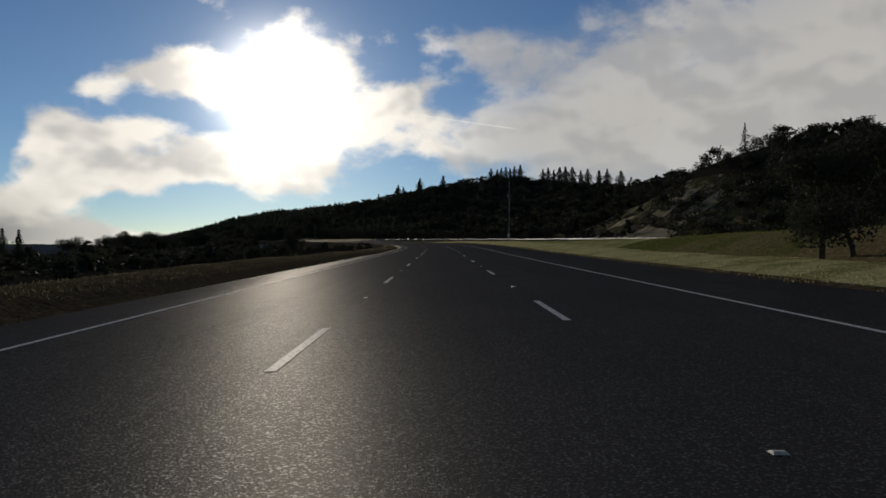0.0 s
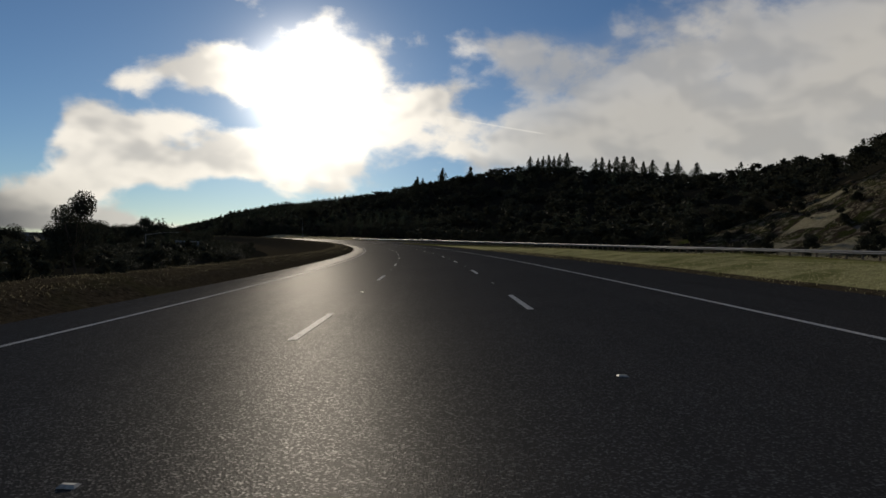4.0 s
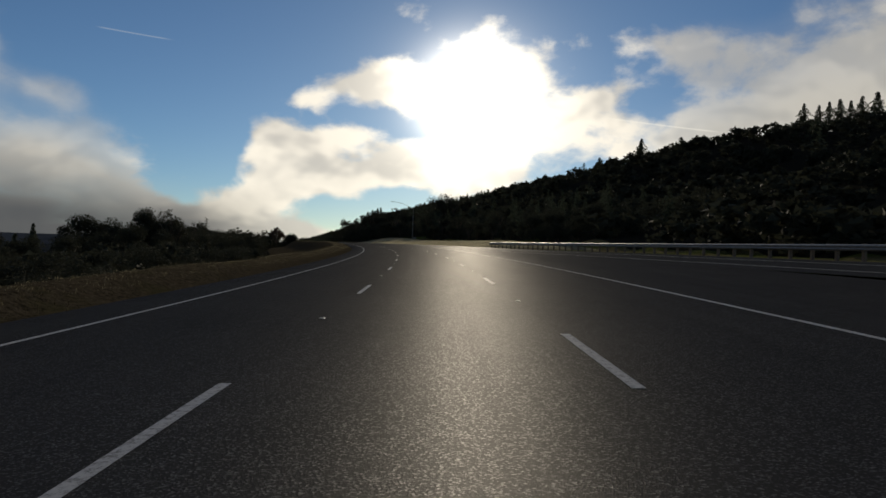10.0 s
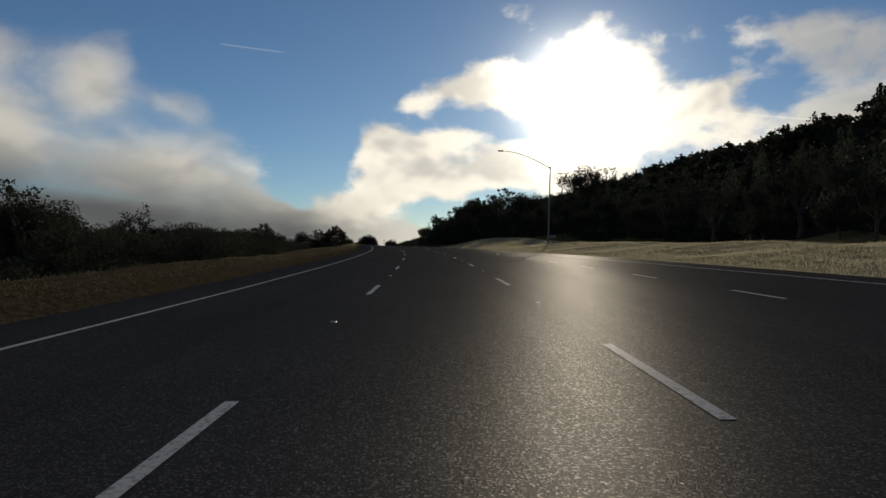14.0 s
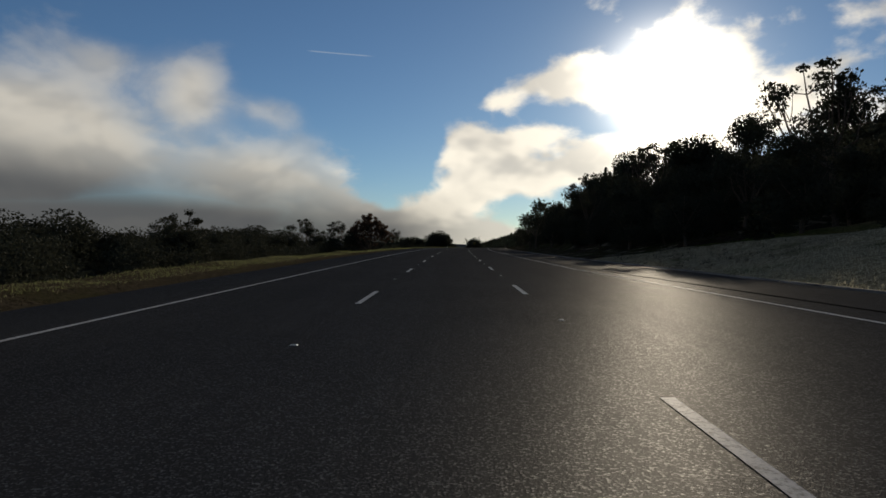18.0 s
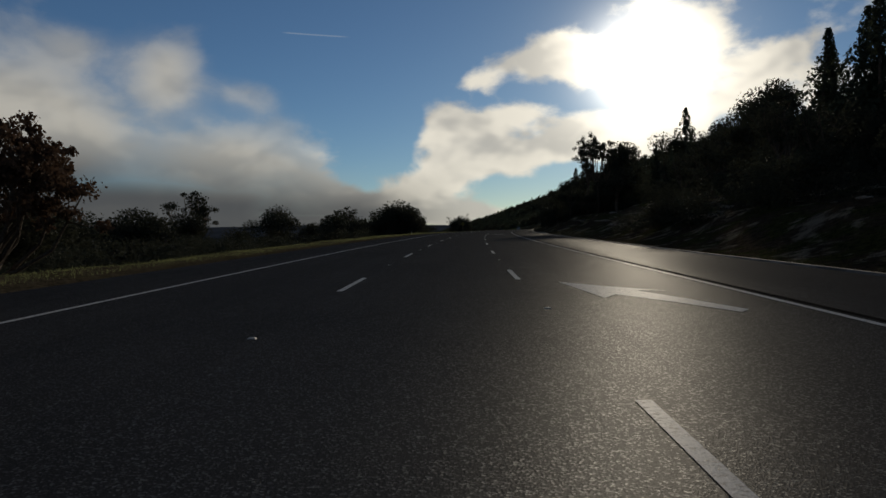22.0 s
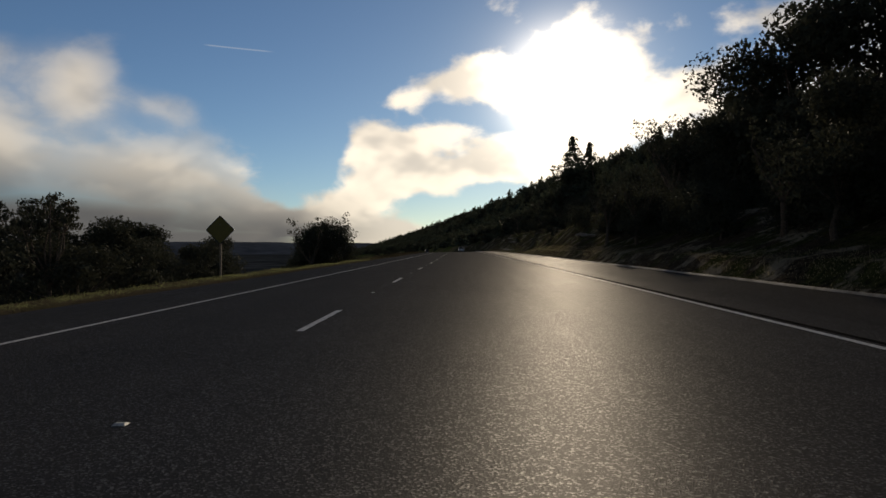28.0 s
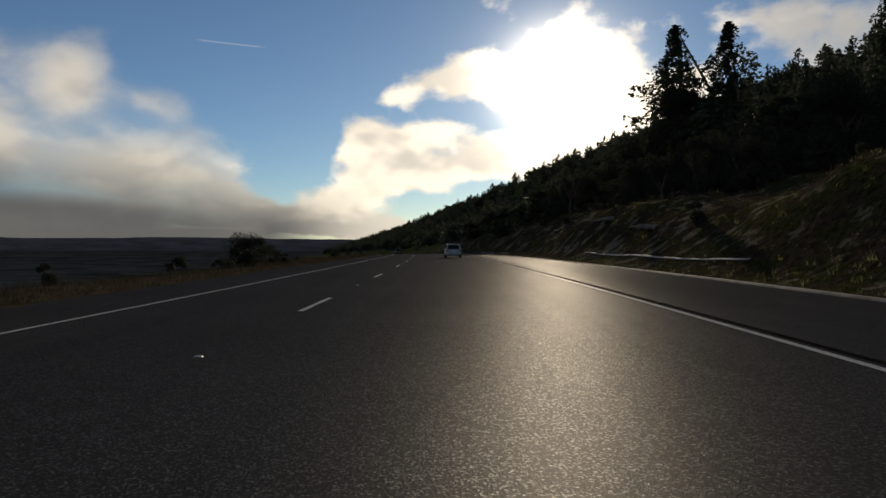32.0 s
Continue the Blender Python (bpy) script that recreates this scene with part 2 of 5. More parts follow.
def paint_nodes(n, p):
    wear = n.ramp(n.noise(p, 18.0, 6.0, 0.75), 0.45, 0.66)
    col = n.mix(n.math("MULTIPLY", wear, 0.75), rgb(0.52, 0.49, 0.45), rgb(0.09, 0.085, 0.077))
    return {"Base Color": col, "Roughness": 0.7, "gloss": (0.03, 0.48), "height": n.noise(p, 60.0, 2.0), "depth": 0.003}


def grass_ground_nodes(n, p):
    big = n.noise(p, 0.09, 4.0)
    fine = n.noise(p, 5.0, 6.0, 0.7)
    green = n.mix(n.ramp(fine, 0.3, 0.7), rgb(0.026, 0.034, 0.010), rgb(0.095, 0.11, 0.03))
    straw = n.mix(n.ramp(fine, 0.3, 0.7), rgb(0.05, 0.04, 0.02), rgb(0.17, 0.14, 0.075))
    col = n.mix(n.ramp(big, 0.42, 0.6), green, straw)
    return {"Base Color": col, "Roughness": 0.95, "Specular IOR Level": 0.0, "height": fine, "depth": 0.12}


def frost_ground_nodes(n, p):
    fine = n.noise(p, 4.0, 6.0, 0.75)
    big = n.noise(p, 0.3, 3.0)
    col = n.mix(n.ramp(fine, 0.3, 0.7), rgb(0.08, 0.069, 0.04), rgb(0.36, 0.32, 0.22))
    col = n.mix(n.math("MULTIPLY", n.ramp(big, 0.5, 0.7), 0.6), col, rgb(0.06, 0.065, 0.025))
    return {"Base Color": col, "Roughness": 0.95, "Specular IOR Level": 0.0, "height": fine, "depth": 0.15}


def meadow_nodes(n, p):
    fine = n.noise(p, 7.0, 6.0, 0.75)
    big = n.noise(p, 0.5, 4.0, 0.6)
    col = n.mix(n.ramp(fine, 0.3, 0.7), rgb(0.135, 0.13, 0.055), rgb(0.35, 0.33, 0.165))
    col = n.mix(n.math("MULTIPLY", n.ramp(big, 0.44, 0.62), 0.75), col, rgb(0.10, 0.108, 0.04))
    return {"Base Color": col, "Roughness": 0.95, "Specular IOR Level": 0.0, "height": fine, "depth": 0.06}


def dry_ground_nodes(n, p):
    fine = n.noise(p, 6.0, 6.0, 0.75)
    big = n.noise(p, 0.4, 3.0)
    col = n.mix(n.ramp(fine, 0.3, 0.7), rgb(0.020, 0.016, 0.011), rgb(0.085, 0.068, 0.045))
    col = n.mix(n.math("MULTIPLY", n.ramp(big, 0.5, 0.7), 0.5), col, rgb(0.045, 0.043, 0.018))
    return {"Base Color": col, "Roughness": 0.95, "Specular IOR Level": 0.0, "height": fine, "depth": 0.12}


def slope_nodes(n, p):
    big = n.noise(p, 0.35, 4.0, 0.6)
    fine = n.noise(p, 3.5, 6.0, 0.75)
    dirt = n.mix(n.ramp(fine, 0.3, 0.7), rgb(0.014, 0.011, 0.008), rgb(0.062, 0.049, 0.035))
    green = n.mix(n.ramp(fine, 0.3, 0.7), rgb(0.012, 0.014, 0.006), rgb(0.050, 0.054, 0.020))
    col = n.mix(n.ramp(big, 0.45, 0.56), dirt, green)
    pale = n.ramp(n.noise(n.vec("ADD", p, (31.0, 7.0, 0.0)), 0.45, 7.0, 0.7), 0.52, 0.62)
    col = n.mix(n.math("MULTIPLY", pale, 0.75), col, rgb(0.20, 0.175, 0.135))
    return {"Base Color": col, "Roughness": 0.95, "Specular IOR Level": 0.0, "height": fine, "depth": 0.3}


def shaded_soil_nodes(n, p):
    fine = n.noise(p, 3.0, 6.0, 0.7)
    # soil taken near black: the shade between the trees is in its colour
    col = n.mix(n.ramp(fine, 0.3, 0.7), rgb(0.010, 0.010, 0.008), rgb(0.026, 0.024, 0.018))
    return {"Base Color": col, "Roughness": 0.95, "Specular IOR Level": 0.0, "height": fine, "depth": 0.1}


def plain(col, rough=0.6, metal=0.0, var=0.25, scale=8.0, depth=0.004, shine=0.25):
    def build(n, p):
        f = n.noise(p, scale, 5.0, 0.65)
        lo = rgb(*[c * (1 - var) for c in col])
        hi = rgb(*[min(1, c * (1 + var)) for c in col])
        return {"Base Color": n.mix(n.ramp(f, 0.3, 0.7), lo, hi), "Roughness": rough, "Metallic": metal, "Specular IOR Level": shine, "height": f, "depth": depth}
    return build


def leaf_nodes(lo, hi, through=0.38):
    def build(n, p):
        info = n.add("ShaderNodeNewGeometry").outputs["Random Per Island"]
        tree = n.add("ShaderNodeObjectInfo").outputs["Random"]
        f = n.math("ADD", n.math("MULTIPLY", info, 0.75), n.math("MULTIPLY", tree, 0.25))
        return {"Base Color": n.mix(f, rgb(*lo), rgb(*hi)), "Roughness": 0.85, "Specular IOR Level": 0.03, "through": through}
    return build


ASPHALT = material("asphalt", asphalt_nodes)
PAINT = material("road_paint", paint_nodes)
GRASS = material("verge_grass", grass_ground_nodes)
SHADED_SOIL = material("shaded_hill_soil", shaded_soil_nodes)
DRY = material("dry_verge", dry_ground_nodes)
MEADOW = material("pale_meadow", meadow_nodes)
FROST = material("frosted_bank", frost_ground_nodes)
SLOPE = material("cut_slope", slope_nodes)
BARK = material("bark", plain((0.075, 0.055, 0.04), 0.95, 0, 0.45, 9.0, 0.03))
OAK = material("oak_leaves", leaf_nodes((0.029, 0.031, 0.022), (0.045, 0.047, 0.032), 0.2))
RUST = material("rusty_leaves", leaf_nodes((0.05, 0.032, 0.022), (0.105, 0.064, 0.042), 0.25))
PINE = material("conifer_needles", leaf_nodes((0.036, 0.043, 0.03), (0.062, 0.072, 0.046), 0.24))
TUFT_GREEN = material("green_grass_blades", leaf_nodes((0.06, 0.067, 0.018), (0.19, 0.19, 0.06), 0.52))
TUFT_BROWN = material("brown_grass_blades", leaf_nodes((0.026, 0.021, 0.013), (0.075, 0.060, 0.037), 0.2))
PAINT_GREY = material("pale_dike", plain((0.13, 0.12, 0.11), 0.9, 0, 0.5, 0.8, 0.02, 0.05))
SEAM = material("rumble_seam", plain((0.012, 0.011, 0.0105), 1.0, 0, 0.4, 3.0, 0.01, 0.0))
CONCRETE = material("concrete", plain((0.42, 0.40, 0.37), 0.8, 0, 0.25, 3.0, 0.01))
ROCK = material("pale_rock", plain((0.19, 0.165, 0.135), 0.95, 0, 0.55, 2.5, 0.15, 0.0))
# valley floor colour with the bluish distance haze mixed in
HAZE_VALLEY = material("hazy_valley", plain((0.020, 0.024, 0.028), 0.95, 0, 0.6, 0.02, 1.0, 0.0))
# blue-grey base colour stands in for the haze over the far hills
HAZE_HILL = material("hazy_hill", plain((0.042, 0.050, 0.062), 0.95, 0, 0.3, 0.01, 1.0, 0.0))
SIGN_YELLOW = material("sign_yellow", plain((0.12, 0.088, 0.018), 0.7, 0, 0.12, 4.0, 0.001))
SIGN_BLACK = material("sign_black", plain((0.02, 0.02, 0.02), 0.5, 0, 0.2, 4.0, 0.001))
PLASTIC_WHITE = material("white_plastic", plain((0.62, 0.62, 0.6), 0.4, 0, 0.12, 4.0, 0.001))
CAR_SILVER = material("silver_paint", plain((0.36, 0.37, 0.39), 0.3, 0.4, 0.06, 2.0, 0.0))
CAR_DARK = material("dark_paint", plain((0.03, 0.032, 0.035), 0.3, 0.1, 0.1, 2.0, 0.0))
CAR_GLASS = material("tinted_glass", plain((0.015, 0.017, 0.018), 0.08, 0, 0.1, 2.0, 0.0))
LAMP_RED = material("red_lens", plain((0.3, 0.015, 0.012), 0.25, 0, 0.1, 6.0, 0.001))
RUBBER = material("tyre_rubber", plain((0.02, 0.02, 0.02), 0.85, 0, 0.3, 20.0, 0.002))
TUFT_OLIVE = material("olive_grass_blades", leaf_nodes((0.1, 0.11, 0.045), (0.21, 0.22, 0.095), 0.5))
TUFT_STRAW = material("straw_grass_blades", leaf_nodes((0.12, 0.105, 0.066), (0.235, 0.207, 0.133), 0.48))
TUFT_YELLOW = material("yellow_grass_blades", leaf_nodes((0.24, 0.22, 0.11), (0.46, 0.42, 0.24), 0.55))
TUFT_PALE = material("frosted_grass_blades", leaf_nodes((0.26, 0.23, 0.145), (0.52, 0.47, 0.335), 0.58))
REFLECT = material("reflector", plain((0.30, 0.30, 0.27), 0.6, 0, 0.3, 30.0, 0.001))
STEEL = material("galvanised_steel", plain((0.17, 0.17, 0.17), 0.5, 0.5, 0.2, 5.0, 0.002))
WOOD = material("weathered_wood", plain((0.16, 0.12, 0.085), 0.9, 0, 0.4, 12.0, 0.01))


# ===== mesh helpers =====
def mesh_of(name, verts, faces, mat, smooth_faces=False):
    me = bpy.data.meshes.new(name)
    me.from_pydata([tuple(v) for v in verts], [], [tuple(f) for f in faces])
    me.materials.append(mat)
    if smooth_faces:
        me.polygons.foreach_set("use_smooth", [True] * len(me.polygons))
    me.update()
    return me


def fast_mesh(name, verts, quads, mat, smooth_faces=False):
    """A mesh from arrays: verts n x 3, quads m x 4 (or triangles m x 3)."""
    verts, quads = np.asarray(verts, np.float32), np.asarray(quads, np.int32)
    me = bpy.data.meshes.new(name)
    k = quads.shape[1]
    me.vertices.add(len(verts))
    me.vertices.foreach_set("co", verts.ravel())
    me.loops.add(quads.size)
    me.loops.foreach_set("vertex_index", quads.ravel())
    me.polygons.add(len(quads))
    me.polygons.foreach_set("loop_start", np.arange(0, quads.size, k, dtype=np.int32))
    me.polygons.foreach_set("use_smooth", np.full(len(quads), smooth_faces))
    me.materials.append(mat)
    me.update(calc_edges=True)
    me.validate()
    return me


def part(name, me, parent, label=""):
    ob = new(name, me)
    ob.parent = parent
    return tagged(ob, label) if label else ob


def from_bm(name, bm, mat):
    me = bpy.data.meshes.new(name)
    bm.to_mesh(me)
    bm.free()
    me.materials.append(mat)
    return me


def ribbon(name, s0, s1, us, zs, mat, step=4.0, top=0.0):
    """A strip along the road: us and zs give its section, either numbers or functions of s."""
    n = max(2, int(round((s1 - s0) / step)) + 1)
    ss = np.linspace(s0, s1, n)
    verts = []
    for u, z in zip(us, zs):
        uu = u(ss) if callable(u) else np.full(n, float(u))
        zz = z(ss) if callable(z) else np.full(n, float(z))
        x, y = on_road(ss, uu)
        verts.append(np.stack([x, y, zz + bank_z(ss, uu) + top], 1))
    verts = np.stack(verts, 1)
    k = len(us)
    idx = np.arange(n * k).reshape(n, k)
    quads = np.stack([idx[:-1, :-1], idx[:-1, 1:], idx[1:, 1:], idx[1:, :-1]], -1).reshape(-1, 4)
    me = fast_mesh(name, verts.reshape(-1, 3), quads, mat, True)
    if mat == ASPHALT:
        lay = me.uv_layers.new(name="road")
        across = np.stack([u(ss) if callable(u) else np.full(n, float(u)) for u in us], 1)
        flat_uv = np.stack([np.repeat(ss[:, None], k, 1), across], -1).reshape(-1, 2)
        lay.data.foreach_set("uv", flat_uv[quads.ravel()].astype(np.float32).ravel())
    return me




def lattice(n):
    return np.random.default_rng(n).random((256, 256))


GRIDS = [lattice(3), lattice(4), lattice(5)]


def fbm(x, y, size):
    """Smooth noise, 0 to 1, with three octaves; size: the largest lumps in metres."""
    out = 0
    for k, g in enumerate(GRIDS):
        q = 2.0 ** k / size
        a, b = np.asarray(x) * q + 37.1 * k, np.asarray(y) * q + 11.7 * k
        i, j = np.floor(a).astype(int), np.floor(b).astype(int)
        fa, fb = a - i, b - j
        fa, fb = fa * fa * (3 - 2 * fa), fb * fb * (3 - 2 * fb)
        i, j = i % 256, j % 256
        i1, j1 = (i + 1) % 256, (j + 1) % 256
        v = (g[i, j] * (1 - fa) + g[i1, j] * fa) * (1 - fb) + (g[i, j1] * (1 - fa) + g[i1, j1] * fa) * fb
        out = out + v * 0.5 ** k
    return out / 1.75


# ===== the lie of the land, by metres along (s) and right of (u) the road =====
def step(x, lo, hi):
    q = np.clip((x - lo) / (hi - lo), 0, 1)
    return q * q * (3 - 2 * q)


RAMP_LEFT = [(-160, 50), (60, 44), (200, 31), (300, 21), (377, 13.4), (416, 9.1), (437, 8.6), (460, 8.6)]      # the ramp's left line
EDGE_RIGHT = [(-160, 7.4), (436, 7.4), (437, 12.35), (470, 12.85), (505, 12.3), (545, 11.15), (625, 7.45), (920, 7.45), (1040, 7.2), (1100, 6.9), (2200, 6.9)]  # right edge line
PAVED_RIGHT = [(-160, 10.9), (150, 10.9), (240, 10.2), (318, 10.2), (326, 14.0), (437, 14.5), (500, 14.5), (545, 13.4), (625, 11.9), (2200, 11.9)]
PAVED_LEFT = [(-160, -5.5), (560, -5.5), (640, -6.6), (2200, -6.6)]
LEFT_CREST = [(-160, .42), (540, .42), (600, .22), (690, .04), (740, .03), (785, .1), (860, .08), (920, -.1), (1000, -.08), (1060, .05), (2200, .1)]
MOUND = [(-160, 1.7), (36, 1.7), (70, .9), (105, .2), (140, 0), (2200, 0)]
STRIP = [(-160, 3.0), (150, 3.8), (200, 3.4), (250, 1.0), (2200, .8)]
HILL_FOOT = [(-160, 95), (120, 85), (282, 66), (400, 32), (470, 30), (560, 30), (610, 27), (660, 17), (720, 14), (760, 13.4), (2200, 13.4)]
RIDGE_UP = [(-160, 40), (150, 44), (330, 40), (430, 37), (460, 40), (505, 45), (545, 53), (620, 60), (760, 52), (900, 46), (1100, 46), (1300, 56), (1500, 55), (1700, 44), (2200, 30)]
RIDGE_OUT = [(-160, 260), (424, 235), (620, 240), (900, 200), (1200, 150), (2200, 150)]


def lin(pairs, s):
    x, y = table(pairs)
    return np.interp(s, x, y)


def land(s, u):
    s, u = np.broadcast_arrays(np.asarray(s, float), np.asarray(u, float))
    x, y = on_road(s, u)
    lumps = fbm(x, y, 60) - 0.5
    small = fbm(x + 500, y, 7) - 0.5
    # left: verge, low rise, then the fall into the valley
    pl = lin(PAVED_LEFT, s)
    d = pl - u
    left = -0.06 + (lin(LEFT_CREST, s) + 0.06) * step(d, 0.2, 1.8) - step(d, 2.6, 11) * (1.5 + 2.6 * step(s, 120, 420)) - step(d, 10, 34) * (1.5 + 2.5 * step(s, 250, 700)) - step(d, 25, 160) * (3 + 14 * step(s, 150, 800)) + lumps * step(d, 6, 40) * 2.5 + small * step(d, 0.3, 2.5) * 0.3
    # right: verge, ramp, hill
    pr = lin(PAVED_RIGHT, s)
    d = u - pr
    rl = lin(RAMP_LEFT, s)
    early = 1 - step(s, 318, 330)
    w = lin(STRIP, s)
    verge = -0.1 + 0.25 * step(d, 0, 3) + early * (0.2 * step(d, 0, 0.8) - 0.5 * step(d, w, w + 1.6) + lin(MOUND, s) * step(d, 4.4, 11)) + (1.15 * step(s, 425, 470) + 1.1 * step(s, 565, 610)) * (1 - step(s, 605, 690)) * step(d, 0.8, 12)
    ramp_bed = step(u, rl - 3.0, rl - 1.6) * (1 - step(s, 425, 440))
    verge = verge * (1 - ramp_bed) - 0.12 * ramp_bed
    foot, up, out = lin(HILL_FOOT, s), lin(RIDGE_UP, s), lin(RIDGE_OUT, s)
    knoll = 19 * np.exp(-((s - 240) / 60) ** 2 - ((u - 130) / 40) ** 2) * step(u, 55, 95)
    q = np.clip((u - foot) / (out - foot), 0, 2)
    hill = up * (np.sin(np.minimum(q, 1) * math.pi / 2) ** 1.55) - np.clip(q - 1, 0, 1) * 18
    berm = 0.75 * step(d, 0.15, 1.5) * step(s, 900, 930) * (1 - step(s, 1015, 1045))
    right = verge + hill + knoll + berm + lumps * np.clip((u - foot) / 30, 0, 1) * 6 + small * step(d, 0.5, 5) * 0.5 * (1 - ramp_bed) + ((fbm(x, y + 300, 11) - 0.5) * 3.4 + (fbm(x + 90, y, 3.2) - 0.5) * 1.1) * step(u, foot, foot + 7) + (1.2 + 2.0 * step(s, 960, 1010)) * step(u, foot, foot + 6) * step(s, 640, 720)
    road = np.full_like(u, -0.12)
    z = np.where(u < pl, left, np.where(u > pr, right, road))
    return z + bank_z(s, u)


def terrain(name, s_line, u_line, mat):
    ss, uu = np.meshgrid(s_line, u_line, indexing="ij")
    x, y = on_road(ss, uu)
    z = land(ss, uu)
    n, k = ss.shape
    idx = np.arange(n * k).reshape(n, k)
    quads = np.stack([idx[:-1, :-1], idx[:-1, 1:], idx[1:, 1:], idx[1:, :-1]], -1).reshape(-1, 4)
    return fast_mesh(name, np.stack([x, y, z], -1).reshape(-1, 3), quads, mat, True)


def spread(edge, far, n, power=2.0):
    return edge + (far - edge) * np.linspace(0, 1, n) ** power


near_s = np.concatenate([np.arange(-150, 1150, 3.0), np.arange(1150, 2150, 10.0)])
left_u = np.concatenate([spread(-11.4, -600, 52, 2.2)[::-1], np.arange(-11.0, -5.3, 0.4), np.arange(-4.0, 10.1, 2.0)])
right_u = np.concatenate([np.arange(10.2, 17.9, 0.6), np.arange(18, 30, 1.2), spread(30, 430, 50, 1.6)])
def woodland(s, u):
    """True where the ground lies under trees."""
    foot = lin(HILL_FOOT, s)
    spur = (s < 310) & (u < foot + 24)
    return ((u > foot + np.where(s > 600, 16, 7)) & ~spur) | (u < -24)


ground_u = np.concatenate([left_u, right_u])
ground_me = terrain("ground", near_s, ground_u, GRASS)
ground_me.materials.append(SHADED_SOIL)
mid_s, mid_u = np.meshgrid((near_s[1:] + near_s[:-1]) / 2, (ground_u[1:] + ground_u[:-1]) / 2, indexing="ij")
ground_me.materials.append(FROST)
ground_me.materials.append(SLOPE)
ground_me.materials.append(DRY)
ground_me.materials.append(MEADOW)
# ground under trees gets the soil with woodland shade in its colour
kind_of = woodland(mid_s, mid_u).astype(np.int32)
foot_of = lin(HILL_FOOT, mid_s)
kind_of[(mid_s < 1200) & (mid_u < -5) & (mid_u > -24)] = 4
kind_of[(mid_s < 330) & (mid_u > 10) & (mid_u < 15)] = 4
strip_of = mid_u - lin(PAVED_RIGHT, mid_s)
kind_of[(mid_s < 264) & (strip_of > 0.7) & (strip_of < np.where((mid_s > 62) & (mid_s < 190), 13, lin(STRIP, mid_s) + 0.6))] = 5
kind_of[(mid_s > 428) & (mid_s < 650) & (mid_u > 10) & (mid_u < foot_of + 1)] = 2
kind_of[(mid_s > 650) & (mid_s < 1300) & (mid_u > 11) & (mid_u < foot_of + 24)] = 3
kind_of[(mid_s > 200) & (mid_s < 292) & (mid_u > 54) & (mid_u < 112)] = 3
kind_of[(mid_s > 206) & (mid_s < 290) & (mid_u > 56) & (mid_u < 108) & (fbm(*on_road(mid_s, mid_u), 12) > 0.5)] = 2
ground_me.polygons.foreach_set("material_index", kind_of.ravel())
ground = tagged(new("ground", ground_me), "rough verge and wooded hillside ground with dry and green grass", "ground", kind="structure")
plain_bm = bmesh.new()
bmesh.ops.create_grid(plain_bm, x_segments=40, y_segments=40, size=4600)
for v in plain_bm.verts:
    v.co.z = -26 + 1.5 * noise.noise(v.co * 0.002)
valley = tagged(new("valley_floor", from_bm("valley_floor", plain_bm, HAZE_VALLEY)), "distant dark valley floor below the road, tinted blue-grey for haze", "ground", kind="structure")

# ===== road and its markings =====
road_me = ribbon("road", -150, 2150, [lambda s: lin(PAVED_LEFT, s) - 0.15, lambda s: lin(PAVED_LEFT, s), -3.8, 0, 3.66, 7.3, lambda s: lin(PAVED_RIGHT, s), lambda s: lin(PAVED_RIGHT, s) + 0.15],
                 [-0.2, 0, 0, 0, 0, 0, 0, -0.2], ASPHALT, 3.0)
road = tagged(new("road", road_me), "dark damp asphalt freeway with worn white lines", "road", kind="structure")
ramp_road = tagged(new("ramp_road", ribbon("ramp_road", -150, 438, [lambda s: lin(RAMP_LEFT, s) - 1.6, lambda s: lin(RAMP_LEFT, s) + 2, lambda s: lin(RAMP_LEFT, s) + 6.4],
                                          [-0.01, -0.004, -0.01], ASPHALT, 4.0)), "dark asphalt on-ramp joining the freeway", "road", kind="structure")
LINE = 0.006
part("left_edge_line", ribbon("left_edge_line", -150, 2150, [-3.83, -3.72], [LINE, LINE], PAINT), road)
part("right_edge_line", ribbon("right_edge_line", -150, 435, [7.2, 7.31], [LINE, LINE], PAINT), road)
part("right_edge_line", ribbon("right_edge_line", 437, 2150, [lambda s: lin(EDGE_RIGHT, s) - 0.06, lambda s: lin(EDGE_RIGHT, s) + 0.06], [LINE, LINE], PAINT), road)
part("ramp_edge_line", ribbon("ramp_edge_line", -150, 437, [lambda s: lin(RAMP_LEFT, s), lambda s: lin(RAMP_LEFT, s) + 0.14], [LINE, LINE], PAINT), ramp_road)
part("ramp_edge_line", ribbon("ramp_edge_line", -150, 437, [lambda s: lin(RAMP_LEFT, s) + 3.75, lambda s: lin(RAMP_LEFT, s) + 3.89], [LINE, LINE], PAINT), ramp_road)
CYCLE, DASH = 14.63, 3.5
for k in range(-8, 100):
    s = 6.99 + k * CYCLE
    part("lane_dash", ribbon("lane_dash", s, s + DASH, [-0.05, 0.07], [LINE, LINE], PAINT, 1.8), road)
    s = 10.85 + k * CYCLE - 0.5 * min(1, max(0, k / 29)) * 2.4
    if s < 846:
        part("lane_dash", ribbon("lane_dash", s, s + DASH, [3.57, 3.69], [LINE, LINE], PAINT, 1.8), road)
for k in range(11):   # short dashes between the merging lane and the road
    s = 440.6 + 7.9 * k
    part("merge_dash", ribbon("merge_dash", s, s + 2.5, [8.56 - 0.035 * k, 8.68 - 0.035 * k], [LINE, LINE], PAINT, 1.3), road)


